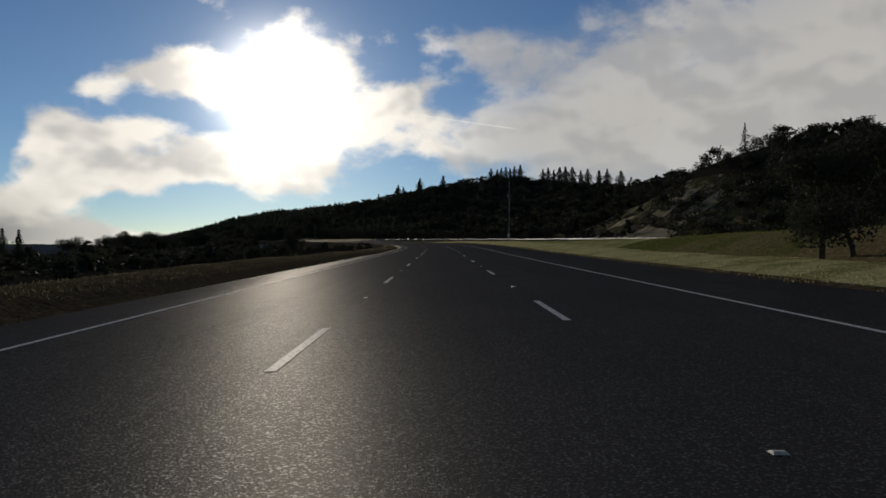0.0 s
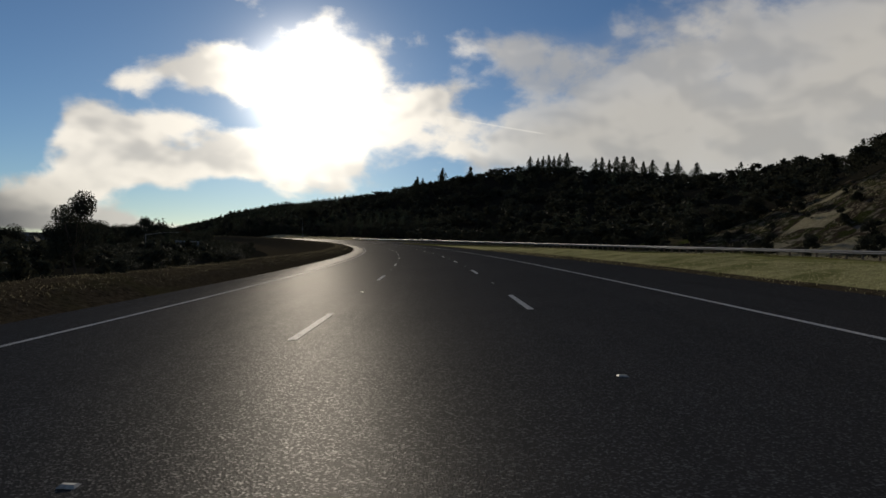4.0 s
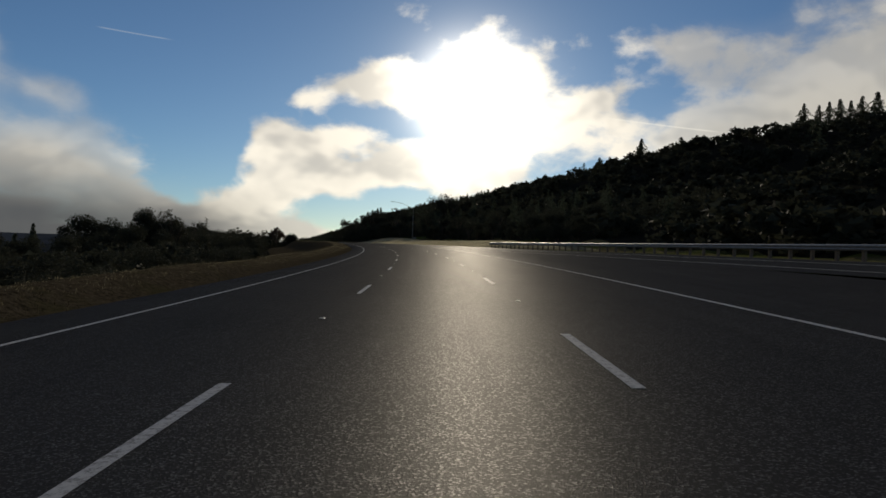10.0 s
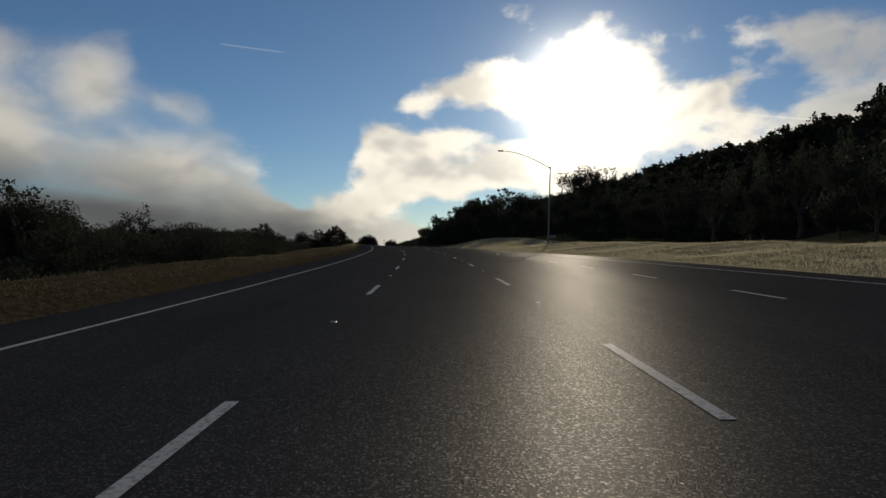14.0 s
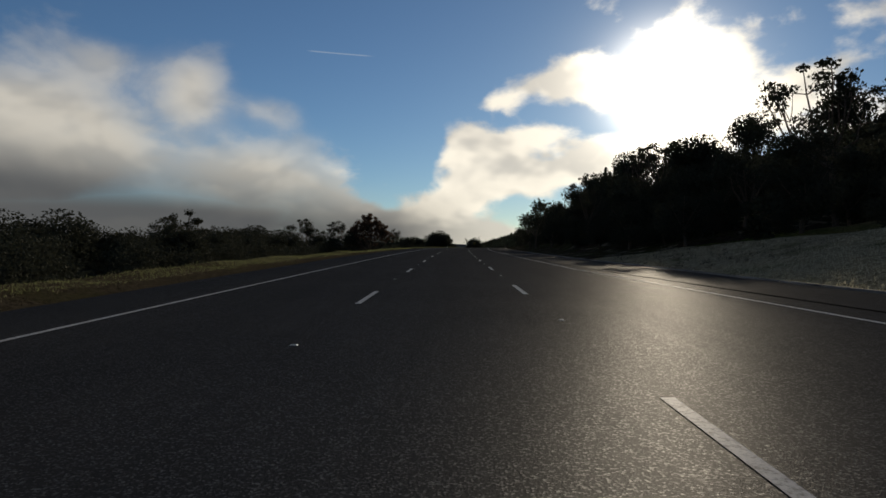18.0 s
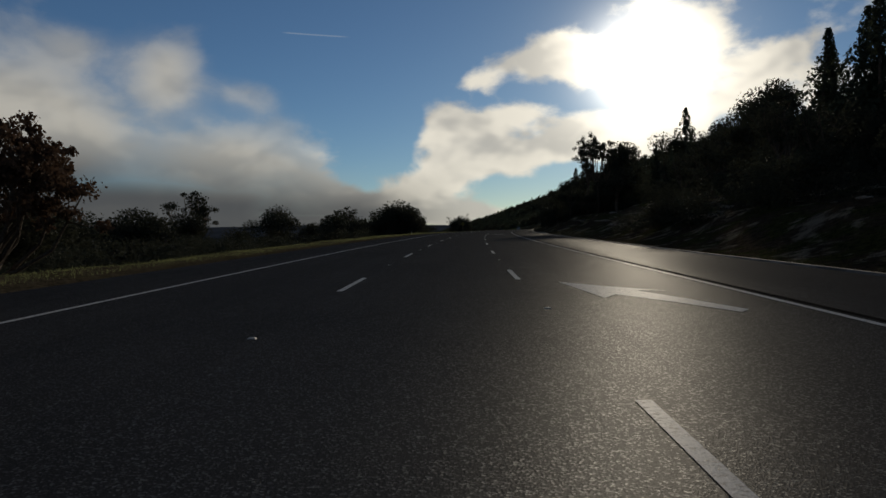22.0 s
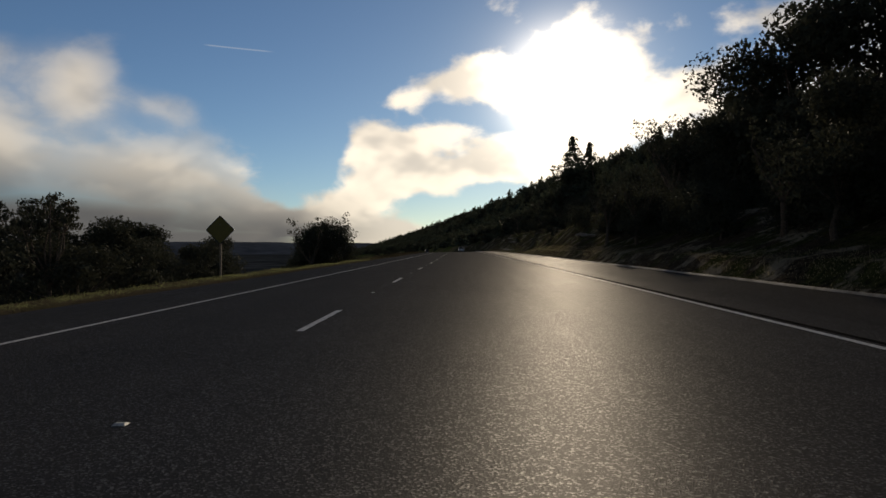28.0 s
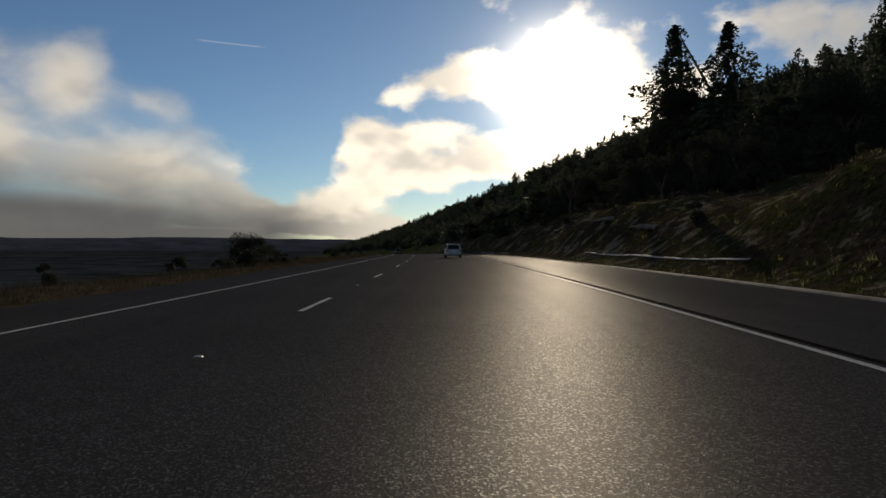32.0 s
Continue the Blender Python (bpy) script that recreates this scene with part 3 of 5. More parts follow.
def road_shape(name, outline, s0, u0, turn=0.0):
    """A flat painted shape on the road: outline in metres along and across."""
    pts = []
    for a, b in outline:
        s, u = s0 + a, u0 + b
        x, y = on_road(s, u)
        pts.append((float(x), float(y), LINE + float(bank_z(s, u))))
    return part(name, mesh_of(name, pts, [tuple(range(len(pts)))], PAINT), road)


# lane-drop arrows in the right lane, pointing to the left
ARROW = [(0.0, 0.0), (-1.6, 0.16), (-3.4, 0.34), (-2.8, 0.64), (-4.1, 1.30), (-5.4, 1.84), (-5.1, 2.06), (-3.5, 1.64), (-2.05, 1.16), (-2.2, 1.72), (-1.1, 0.78)]
for s in (740.4, 828.6):
    road_shape("lane_drop_arrow", ARROW, s, 4.43)

# low asphalt dike along the shoulder
dike = tagged(new("asphalt_dike", ribbon("asphalt_dike", 600, 1400, [lambda s: lin(PAVED_RIGHT, s) - 0.02, lambda s: lin(PAVED_RIGHT, s) + 0.05, lambda s: lin(PAVED_RIGHT, s) + 0.12, lambda s: lin(PAVED_RIGHT, s) + 0.24],
                                       [-0.05, lambda s: 0.03 + 0.05 * fbm(s, 3.0, 6), lambda s: 0.035 + 0.05 * fbm(s, 3.0, 6), -0.15], PAINT_GREY, 3.0)), "low pale asphalt dike along the road shoulder", "kerb", kind="structure")
shoulder_seam = part("shoulder_seam", ribbon("shoulder_seam", 600, 1400, [lambda s: lin(EDGE_RIGHT, s) + 0.16 + 0.9 * step(s, 660, 600), lambda s: lin(EDGE_RIGHT, s) + 0.30 + 0.9 * step(s, 660, 600)], [0.004, 0.004], SEAM), road)

# reflectors set on the lane lines between the dashes
reflector_bm = bmesh.new()
bmesh.ops.create_cube(reflector_bm, size=1)
for v in reflector_bm.verts:
    top = v.co.z > 0
    v.co = (v.co.x * (0.07 if top else 0.1), v.co.y * (0.03 if top else 0.09), 0.014 if top else 0.0)
reflector_me = from_bm("lane_reflector", reflector_bm, REFLECT)
for k in range(-2, 90):
    for u, s in ((0.0, 6.99 + k * CYCLE + 9.0), (3.63, 9.7 + k * CYCLE + 9.0)):
        if u > 1 and s > 850:
            continue
        x, y = on_road(s, u)
        o = part("lane_reflector", reflector_me, road)
        o.matrix_world = pose(float(x), float(y), float(bank_z(s, u)) + 0.002, 0, 0, float(np.interp(s, S, HEAD)))

# ===== trees =====
def quad_cloud(centres, sizes, gen, three=False):
    """Leaf clumps at the centres, turned every way; three: with three corners."""
    n = len(centres)
    a = gen.normal(size=(n, 3))
    a /= np.linalg.norm(a, axis=1)[:, None]
    b = np.cross(a, gen.normal(size=(n, 3)))
    b /= np.linalg.norm(b, axis=1)[:, None] + 1e-9
    sizes = np.asarray(sizes)[:, None]
    if three:
        v = np.stack([centres - a * sizes, centres + a * sizes * 0.9 - b * sizes * 0.55, centres + a * sizes * 0.3 + b * sizes * 0.8], 1).reshape(-1, 3)
        return v, np.arange(3 * n).reshape(n, 3)
    v = np.stack([centres - a * sizes, centres - b * sizes * 0.6, centres + a * sizes, centres + b * sizes * 0.6], 1).reshape(-1, 3)
    return v, np.arange(4 * n).reshape(n, 4)


def oak_leaves(gen, height, width, n, leaf, lumps=9, low=0.3, three=False):
    """Leaf clumps in an uneven crown of several lumps."""
    cs, rs = [], []
    for k in range(lumps):
        ang, rad = gen.random() * 6.283, (gen.random() ** 0.6) * width * 0.34
        h = height * (low + (0.9 - low) * gen.random())
        taper = 1 - 0.45 * max(0, (h / height - 0.6) / 0.4)
        cs.append((math.cos(ang) * rad * taper, math.sin(ang) * rad * taper, h))
        rs.append(width * (0.13 + 0.11 * gen.random()))
    cs, rs = np.array(cs), np.array(rs)
    pick = gen.integers(0, lumps, n)
    d = gen.normal(size=(n, 3))
    d /= np.linalg.norm(d, axis=1)[:, None]
    r = gen.random(n) ** 0.4
    p = cs[pick] + d * (rs[pick] * r)[:, None] * (1, 1, 0.8)
    p[:, 2] = np.clip(p[:, 2], height * low * 0.45, None)
    return quad_cloud(p, leaf * (0.6 + 0.8 * gen.random(n)), gen, three)


def conifer_leaves(gen, height, width, n, leaf, ragged=0.45, bare=0.1, three=False):
    """Needle sprays on drooping tiers of boughs round a stem."""
    tiers = 13
    h = (gen.integers(0, tiers, n) + gen.normal(size=n) * 0.26 + 0.5) / tiers
    h = np.clip(np.where(gen.random(n) < 0.45, gen.random(n), h), 0.01, 0.995)
    tier = np.floor(h * tiers)
    wobble = np.sin(tier * 12.9898 + 4.1) * 43758.5
    wobble = wobble - np.floor(wobble)
    shape = (1.02 - h) ** 0.66 * (1 - ragged + ragged * 1.5 * wobble)
    boughs = 6
    bough = gen.integers(0, boughs, n)
    reach = gen.random(n) ** 0.55
    ang = bough * 6.283 / boughs + tier * 2.4 + gen.normal(size=n) * (0.32 - 0.12 * reach)
    lobe = np.sin(tier * 7.3 + bough * 3.7) * 0.36 + 0.78
    r = width * 0.5 * shape * lobe * reach
    p = np.stack([np.cos(ang) * r, np.sin(ang) * r, height * (bare + (0.985 - bare) * h) - r * 0.2], 1)
    return quad_cloud(p, leaf * (0.5 + 0.6 * gen.random(n)) * (1.1 - 0.65 * h), gen, three)


def limb_mesh(gen, segments):
    """Tapered limbs: (start, end, r0, r1), bent a little at the middle, as verts and quads."""
    vs, fs = [], []
    for a, b, r0, r1 in segments:
        a, b = np.array(a, float), np.array(b, float)
        mid = (a + b) / 2 + gen.normal(size=3) * np.linalg.norm(b - a) * 0.06
        axis = (b - a) / np.linalg.norm(b - a)
        e = np.cross(axis, (0.3, 0.9, 0.1))
        e /= np.linalg.norm(e)
        f = np.cross(axis, e)
        start, sides = len(vs), 8 if r0 > 0.15 else (5 if r0 > 0.04 else 3)
        for c, r in ((a, r0), (mid, (r0 + r1) / 2), (b, r1)):
            for k in range(sides):
                q = k * 2 * math.pi / sides
                vs.append(c + e * math.cos(q) * r + f * math.sin(q) * r)
        for ring in range(2):
            for k in range(sides):
                i, j = start + ring * sides + k, start + ring * sides + (k + 1) % sides
                fs.append((i, j, j + sides, i + sides))
    return np.array(vs), np.array(fs)


def oak_limbs(gen, height, width, branches=7, twigs=4, forks=2):
    fork = height * 0.28
    segs = [((0, 0, -0.6), (gen.normal() * .2, gen.normal() * .2, fork), height * 0.035, height * 0.025)]
    top = segs[0][1]
    tips = []
    for k in range(branches):
        ang = 6.283 * k / branches + gen.random()
        out = width * (0.16 + 0.24 * gen.random())
        end = (math.cos(ang) * out, math.sin(ang) * out, height * (0.55 + 0.35 * gen.random()))
        segs.append((top, end, height * 0.016, height * 0.005))
        for j in range(twigs):
            q = 0.4 + 0.6 * gen.random()
            st = np.array(top) * (1 - q) + np.array(end) * q
            en = st + gen.normal(size=3) * (width * 0.1, width * 0.1, height * 0.05) + (0, 0, height * 0.09)
            segs.append((tuple(st), tuple(en), height * 0.0055, height * 0.0018))
            tips.append(en)
            for i in range(forks):
                tw = en + gen.normal(size=3) * (width * 0.05, width * 0.05, height * 0.04) + (0, 0, height * 0.04)
                segs.append((tuple(en), tuple(tw), height * 0.002, height * 0.0008))
                tips.append(tw)
    return (*limb_mesh(gen, segs), np.array(tips))


def make_tree(kind, seed, height, width, n, leaf, label, low=0.3, lumps=9, sparse=False, bare=0.1, twigs=(7, 4, 2)):
    """A tree with its trunk and crown; sparse: tufts of leaves at the twig ends alone."""
    gen = np.random.default_rng(seed)
    base = new(kind)
    if kind == "conifer_tree":
        lv, lf = conifer_leaves(gen, height, width, n, leaf, bare=bare)
        bv, bf = limb_mesh(gen, [((0, 0, -0.6), (0, 0, height * 0.97), height * 0.016, 0.02)])
        mat = PINE
    else:
        bv, bf, tips = oak_limbs(gen, height * (1.0 if sparse else 0.78), width * (1.0 if sparse else 0.8), *twigs)
        mat = OAK
        if sparse:
            p = tips[gen.integers(0, len(tips), n)] + gen.normal(size=(n, 3)) * width * 0.035
            lv, lf = quad_cloud(p, leaf * (0.5 + 0.8 * gen.random(n)), gen)
        else:
            lv, lf = oak_leaves(gen, height, width, n, leaf, lumps, low, n < 9000)
    part("trunk", fast_mesh("trunk", bv, bf, BARK, True), base)
    part("crown", fast_mesh("crown", lv, lf, mat), base)
    base["tall"] = height
    return tagged(base, label, "shrub" if kind == "shrub" else "tree")


def plant(proto, s, u, top=None, scale=1.0, turn=0.0, wide=1.0):
    """A copy of the tree at (s, u); top: the height above the road's level that its crown reaches."""
    x, y = on_road(s, u)
    z = float(land(s, u))
    if top is not None:
        scale = max(0.3, (top + float(rise(s)) - z) / proto["tall"])
    ob = copy_thing(proto, pose(float(x), float(y), z, 0, 0, turn))
    ob.scale = (scale * wide, scale * wide, scale)
    if ob["category"] == "shrub":
        return tagged(ob, group="shrubs along the freeway")
    if "conifer" in ob["label"]:
        return tagged(ob, group="conifers along the freeway")
    return tagged(ob, group="oaks below the verge" if u < 0 else "oaks on the hillside")


def slender_tree(seed, height, spread_out, limbs, label, lean=0.0, low=0.42, side=3, full=60, drop=0.38, leaf=OAK):
    """A tall thin oak: a bare forked stem and ascending limbs that end in small rounded leaf clumps."""
    gen = np.random.default_rng(seed)
    base = new("oak_tree")
    fork = np.array((lean * 0.4, gen.normal() * 0.1, height * low))
    segs = [((0, 0, -0.6), tuple(fork), height * 0.022, height * 0.015)]
    clumps = []
    for k in range(limbs):
        ang = 6.283 * k / limbs + gen.random() * 0.8
        reach = spread_out * (0.25 + 0.75 * gen.random())
        z = height * (0.97 - drop * (reach / spread_out) ** 1.5 * (0.5 + 0.5 * gen.random()))
        start = fork * (0.8 + 0.2 * gen.random())
        end = np.array((math.cos(ang) * reach + lean, math.sin(ang) * reach, z))
        elbow = start * 0.45 + end * 0.55 + (math.cos(ang) * reach * 0.16, math.sin(ang) * reach * 0.16, -height * 0.05)
        segs += [(tuple(start), tuple(elbow), height * 0.011, height * 0.007), (tuple(elbow), tuple(end), height * 0.007, height * 0.003)]
        clumps.append(end)
        for j in range(side):
            tip = elbow * 0.35 + end * 0.65 + gen.normal(size=3) * height * 0.075 + (0, 0, height * 0.03)
            segs.append((tuple(elbow * 0.5 + end * 0.5), tuple(tip), height * 0.004, height * 0.0015))
            clumps.append(tip)
    clumps = np.array(clumps)
    n = full * len(clumps)
    d = gen.normal(size=(n, 3))
    d /= np.linalg.norm(d, axis=1)[:, None]
    size = height * (0.03 + 0.035 * gen.random(len(clumps)))
    pick = gen.integers(0, len(clumps), n)
    p = clumps[pick] + d * (size[pick] * gen.random(n) ** 0.5)[:, None] * (1.25, 1.25, 0.7)
    lv, lf = quad_cloud(p, height * 0.011 * (0.6 + 0.8 * gen.random(n)), gen)
    bv, bf = limb_mesh(gen, segs)
    part("trunk", fast_mesh("trunk", bv, bf, BARK, True), base)
    part("crown", fast_mesh("crown", lv, lf, leaf), base)
    base["tall"] = height
    return tagged(base, label, "tree")


slim_protos = [slender_tree(201 + k, 10.0, 2.6 + 0.5 * k, 8 + k, "slender tall oak with bare stem and small leaf clumps", 0.5 * k) for k in range(3)]
big_protos = [make_tree("oak_tree", 91 + k, 9.0, 9.5, 15000, 0.15, "dark evergreen oak with a dense rounded crown", 0.12, 28, twigs=(8, 2, 1)) for k in range(2)]
bare_protos = [slender_tree(95, 9.0, 4.6, 26, "wide half-bare oak with twisted limbs and rusty leaves", 0.3, 0.24, 8, 75, 0.72, RUST)]
oak_protos = [make_tree("oak_tree", 11 + k, 9.0, 9.5, 7500, 0.14, "dark evergreen oak with a dense rounded crown", 0.22, 13, twigs=(5, 1, 0)) for k in range(4)]
thin_protos = [make_tree("oak_tree", 31 + k, 9.0, 7.0, 1500, 0.15, "half-bare oak with thin twisted limbs against the sky", sparse=True) for k in range(3)]
pine_protos = [make_tree("conifer_tree", 51 + k, 15.0, 7.8, 4600, 0.34, "tall dark conifer with ragged tiers of boughs") for k in range(4)]
bush_protos = [make_tree("shrub", 71 + k, 2.2, 2.8, 800, 0.13, "dark rounded shrub on the roadside slope", 0.1, 8, twigs=(3, 0, 0)) for k in range(3)]
gen = np.random.default_rng(5)

planted = 0


def stand(which, places):
    """Single trees of a kind: (s, u, top over the road's level, wide)."""
    global planted
    for s, u, top, wide in places:
        plant(which[planted % len(which)], s, u, top, turn=planted * 77.0, wide=wide)
        planted += 1


# single trees below the left verge, before the merge
stand(pine_protos, [(522, -82, 2.2, 1.1), (528, -88, -0.5, 1.1), (374, -55, 2.4, 1.1), (379, -56, 0.6, 1), (175, -95, 3.5, 1), (171, -99, 2.5, 1), (180, -101, 3.8, 1), (160, -104, 2.8, 1)])
stand(oak_protos, [(408, -60, -1.4, 1.3), (417, -64, -1.6, 1.3), (426, -60, -1.2, 1.3), (436, -66, -1, 1.3), (447, -64, 0.4, 1.2), (458, -63, -0.5, 1.2), (478, -61, -1.2, 1.2), (150, -62, 2.6, 1), (158, -60, 2.2, 1), (142, -70, 1.8, 1.1), (205, -33, 4.8, 0.7), (209, -36, 3.4, 0.8), (246, -60, 1, 0.9), (255, -62, 1.5, 1), (264, -60, 1.2, 0.9), (272, -58, 1.4, 0.9)])
# single trees below the left verge, beside the merge
stand(thin_protos, [(581, -65, 8.6, 1.2), (569, -54, 8, 1.1), (600, -50, 5.5, 1)])
stand(oak_protos, [(712, -67, 5.3, 1.3), (704, -72, 4.5, 1.3), (718, -60, 3.9, 1.3), (620, -91, 5.5, 1.25), (626, -83.5, 5.2, 1.0), (628, -97, 3, 1), (575, -58, 6.2, 0.9), (572, -62, 7.4, 0.9), (583, -55, 5.6, 1), (556, -70, 2.6, 1.3), (640, -45, 3.5, 1.1), (489, -64, -1, 1.2), (500, -66, -0.6, 1.2), (511, -63, 0.2, 1.2), (523, -60, 2.6, 1), (610, -66, 4, 1.2), (690, -38, 3.6, 1.1), (655, -52, 3.8, 1.2), (703, -63, 4.6, 1.2)])
stand(slim_protos, [(700, -40, 5.8, 1)])
# single trees below the left verge, over the crest
stand(bare_protos, [(757, -20.5, 8.1, 0.85)])
stand(slim_protos, [(753, -27, 6.4, 0.9), (1040, -76, 9.6, 1), (946, -97, 14.9, 0.8), (942, -95, 12, 0.5), (1052, -76, 12, 1)])
stand(oak_protos, [(906, -89, 7, 1.3), (895, -75, 4.6, 1.1), (912, -100, 6, 1.2), (902, -110, 5.2, 1.2), (890, -98, 4.4, 1.3), (858, -84, 6.4, 1.2), (848, -113, 5.3, 1.2), (838, -90, 5, 1.3), (866, -97, 5.4, 1.2), (800, -75, 3.6, 1.3), (780, -70, 3.2, 1.3), (792, -62, 2.8, 1.3), (954, -75, 9.2, 1.0), (936, -54, 2.4, 0.9), (748, -27, 2.8, 1.1), (755, -25, 3.2, 1.2), (762, -23, 2.6, 1.2), (850, -24, 3.2, 1.3), (1039, -23, 3.6, 1.1), (1050, -60, 6, 1.2), (1030, -70, 6.5, 1.2), (1082, -55, 3.6, 1.2), (1440, -75, 10.8, 1.1), (1440, -66, 10.4, 1), (1600, -64, 9, 1.3)])
stand(big_protos, [(868, -15, 6.3, 1.45), (862, -17.5, 2.6, 1.0), (874, -14.8, 4.8, 1.15), (870, -18.5, 3.9, 1.0)])
stand(oak_protos, [(1040, -23.5, 4.9, 0.8), (1042, -18, 4.7, 0.8), (1044, -20.5, 6, 0.7), (971, -27, 2.3, 1.3), (982, -29, 3.4, 0.9), (994, -31, 2, 1.1), (1004, -29, 1.9, 1.1), (962, -30, 2.6, 1.2)])
stand(slim_protos, [(968, -27, 5.4, 0.8)])
stand(thin_protos, [(1036, -22, 6, 1.1), (1042, -20, 6.3, 1), (1048, -21, 5.6, 1)])
# single trees on the right, up to the crest
stand(big_protos, [(678, 30, 14.4, 0.9)])
stand(oak_protos, [(685, 34, 15, 1), (699, 32, 13.5, 1), (706, 36, 16, 0.9), (671, 35, 15.5, 1), (724, 32, 17.5, 0.8), (730, 34, 18, 0.8), (648, 38, 15.5, 0.9), (660, 38, 16, 0.9), (667, 59, 25.5, 1), (674, 57, 24, 1), (24, 14.6, 5, 1), (27, 17.5, 5.6, 1)])
stand(slim_protos, [(692, 30, 16, 1.1), (716, 33, 18.5, 0.8), (721, 35, 19, 0.8), (653, 34, 17.5, 0.9)])
stand(thin_protos, [(660, 63, 25, 1)])
# conifers on the skyline: the summit's two stands, then pairs and single ones down the ridge
stand(pine_protos, [(606, 216, 73.8, 1.395), (601, 220, 72.4, 1.24), (597, 222, 73.6, 1.3175), (594, 225, 74.4, 1.24), (590, 227, 73.2, 1.3175), (587, 230, 75, 1.24), (582, 233, 76, 1.4725)])
stand(pine_protos, [(567, 247, 71.4, 1.3175), (565, 251, 72.6, 1.24), (563, 256, 70.6, 1.3175), (561, 261, 73.4, 1.395), (559, 266, 74, 1.55), (557, 272, 73.8, 1.55), (551, 276, 70, 1.395), (546, 279, 71, 1.4725), (538, 284, 69, 1.395), (532, 287, 70, 1.395), (520, 290, 67, 1.55)])
stand(pine_protos, [(721, 194, 68.8, 1.1625), (737, 202, 73.6, 1.395), (757, 240, 80, 1.3175), (852, 217, 75, 1.3175), (846, 214, 71, 1.24), (838, 210, 69.6, 1.24), (812, 205, 66, 1.24), (784, 200, 67, 1.24), (902, 205, 66, 1.24)])

# single trees above the cut slope
stand(slim_protos, [(867, 22.5, 19.5, 0.55), (870, 26, 18.5, 0.6), (872, 23, 19, 0.55), (864, 24, 18.5, 0.6), (764, 31, 18, 0.7), (755, 30, 18, 0.7)])
stand(pine_protos, [(885, 31, 19.5, 1), (860, 34, 15.5, 1), (803, 40, 22, 1), (797, 41, 22.5, 0.9), (791, 39, 23, 1), (809, 43, 21.5, 1), (786, 42, 24, 0.9), (780, 40, 22, 1)])
stand(oak_protos, [(880, 46, 19.5, 0.9), (871, 50, 21.5, 0.9), (843, 44, 19.6, 0.8), (853, 50, 23.2, 0.8), (835, 45, 20.8, 0.8), (846, 50, 23.8, 0.8), (829, 44, 20.9, 0.8), (890, 42, 21, 0.9), (864, 45, 18, 0.9), (922, 32, 17.6, 0.8), (912, 32, 19.3, 0.8), (902, 32, 19.4, 0.75), (917, 33, 18.3, 0.7), (858, 27, 15.5, 1), (752, 32, 16.5, 0.8), (770, 33, 15.5, 0.8), (747, 35, 17, 0.8)])
stand(big_protos, [(758, 33, 17.5, 0.7)])
# single trees above the cut slope, past the crest
stand(pine_protos, [(920, 52, 32.4, 1), (1175, 48, 43, 1.5), (1158, 50, 38, 1.4), (1152, 72, 42, 1.1), (1124, 70, 38.3, 1), (1115, 70, 36.7, 0.9), (1119, 73, 37, 0.9), (1148, 57, 29.3, 0.75), (1026, 36, 18.5, 1.1), (1034, 37, 18.8, 1.1), (1043, 36, 19.2, 1.1), (1013, 38, 22, 1), (951, 25, 19.5, 0.8)])
stand(oak_protos, [(1168, 44, 30, 1), (1143, 60, 24.5, 1), (1128, 60, 23, 1), (1019, 36, 18, 1), (974, 24, 16, 1), (958, 25, 17, 0.9), (982, 26, 15, 1), (944, 24, 15.5, 0.9), (990, 29, 15, 1)])
stand(big_protos, [(966, 25, 16.5, 0.9)])
stand(slim_protos, [(962, 29, 18.5, 1)])

# round oaks below the left verge, grove by grove
for many, s0, s1, u0, u1, t0, t1 in ((9, 655, 760, -50, -84, 0.9, 2.7), (5, 600, 650, -60, -90, 1.8, 3.3), (7, 790, 885, -66, -116, 3.0, 5.8), (5, 960, 1000, -66, -92, 0.5, 2.2), (4, 1040, 1064, -56, -74, 4.5, 6.4)):
    stand(oak_protos, [(s0 + (s1 - s0) * (k + gen.random()) / many, u0 + (u1 - u0) * gen.random(), t0 + (t1 - t0) * gen.random(), 1.15 + 0.4 * gen.random()) for k in range(many)])

# the near edge of the woods on the right, tree by tree; those behind go into one wood
taken, behind = [], []
for k in range(9000):
    s = 455 + 730 * gen.random()
    foot = float(lin(HILL_FOOT, s))
    first = 3 if s < 640 else (1.6 if s < 742 else (11 if s < 795 else 17 if s < 862 else (1.6 if s < 985 else 13)))
    out = 40 * gen.random() ** 1.2
    u = foot + first + out
    gap = 4.8 if s < 985 else 5.8
    if any((s - a) ** 2 + (u - b) ** 2 < gap ** 2 for a, b in taken):
        continue
    taken.append((s, u))
    r = gen.random()
    turn = 360 * gen.random()
    if out > 13:
        behind.append((s, u, r))
    elif r < 0.62:
        plant(oak_protos[gen.integers(0, 4)], s, u, None, 0.45 + 0.38 * gen.random(), turn)
    elif r < 0.74 and out > 7:
        plant(pine_protos[gen.integers(0, 4)], s, u, None, 0.4 + 0.3 * gen.random(), turn)
    elif r < 0.9:
        plant(thin_protos[gen.integers(0, 3)], s, u, None, 0.55 + 0.4 * gen.random(), turn)
    else:
        plant(bush_protos[gen.integers(0, 3)], s, u, None, 0.8 + 0.7 * gen.random(), turn)

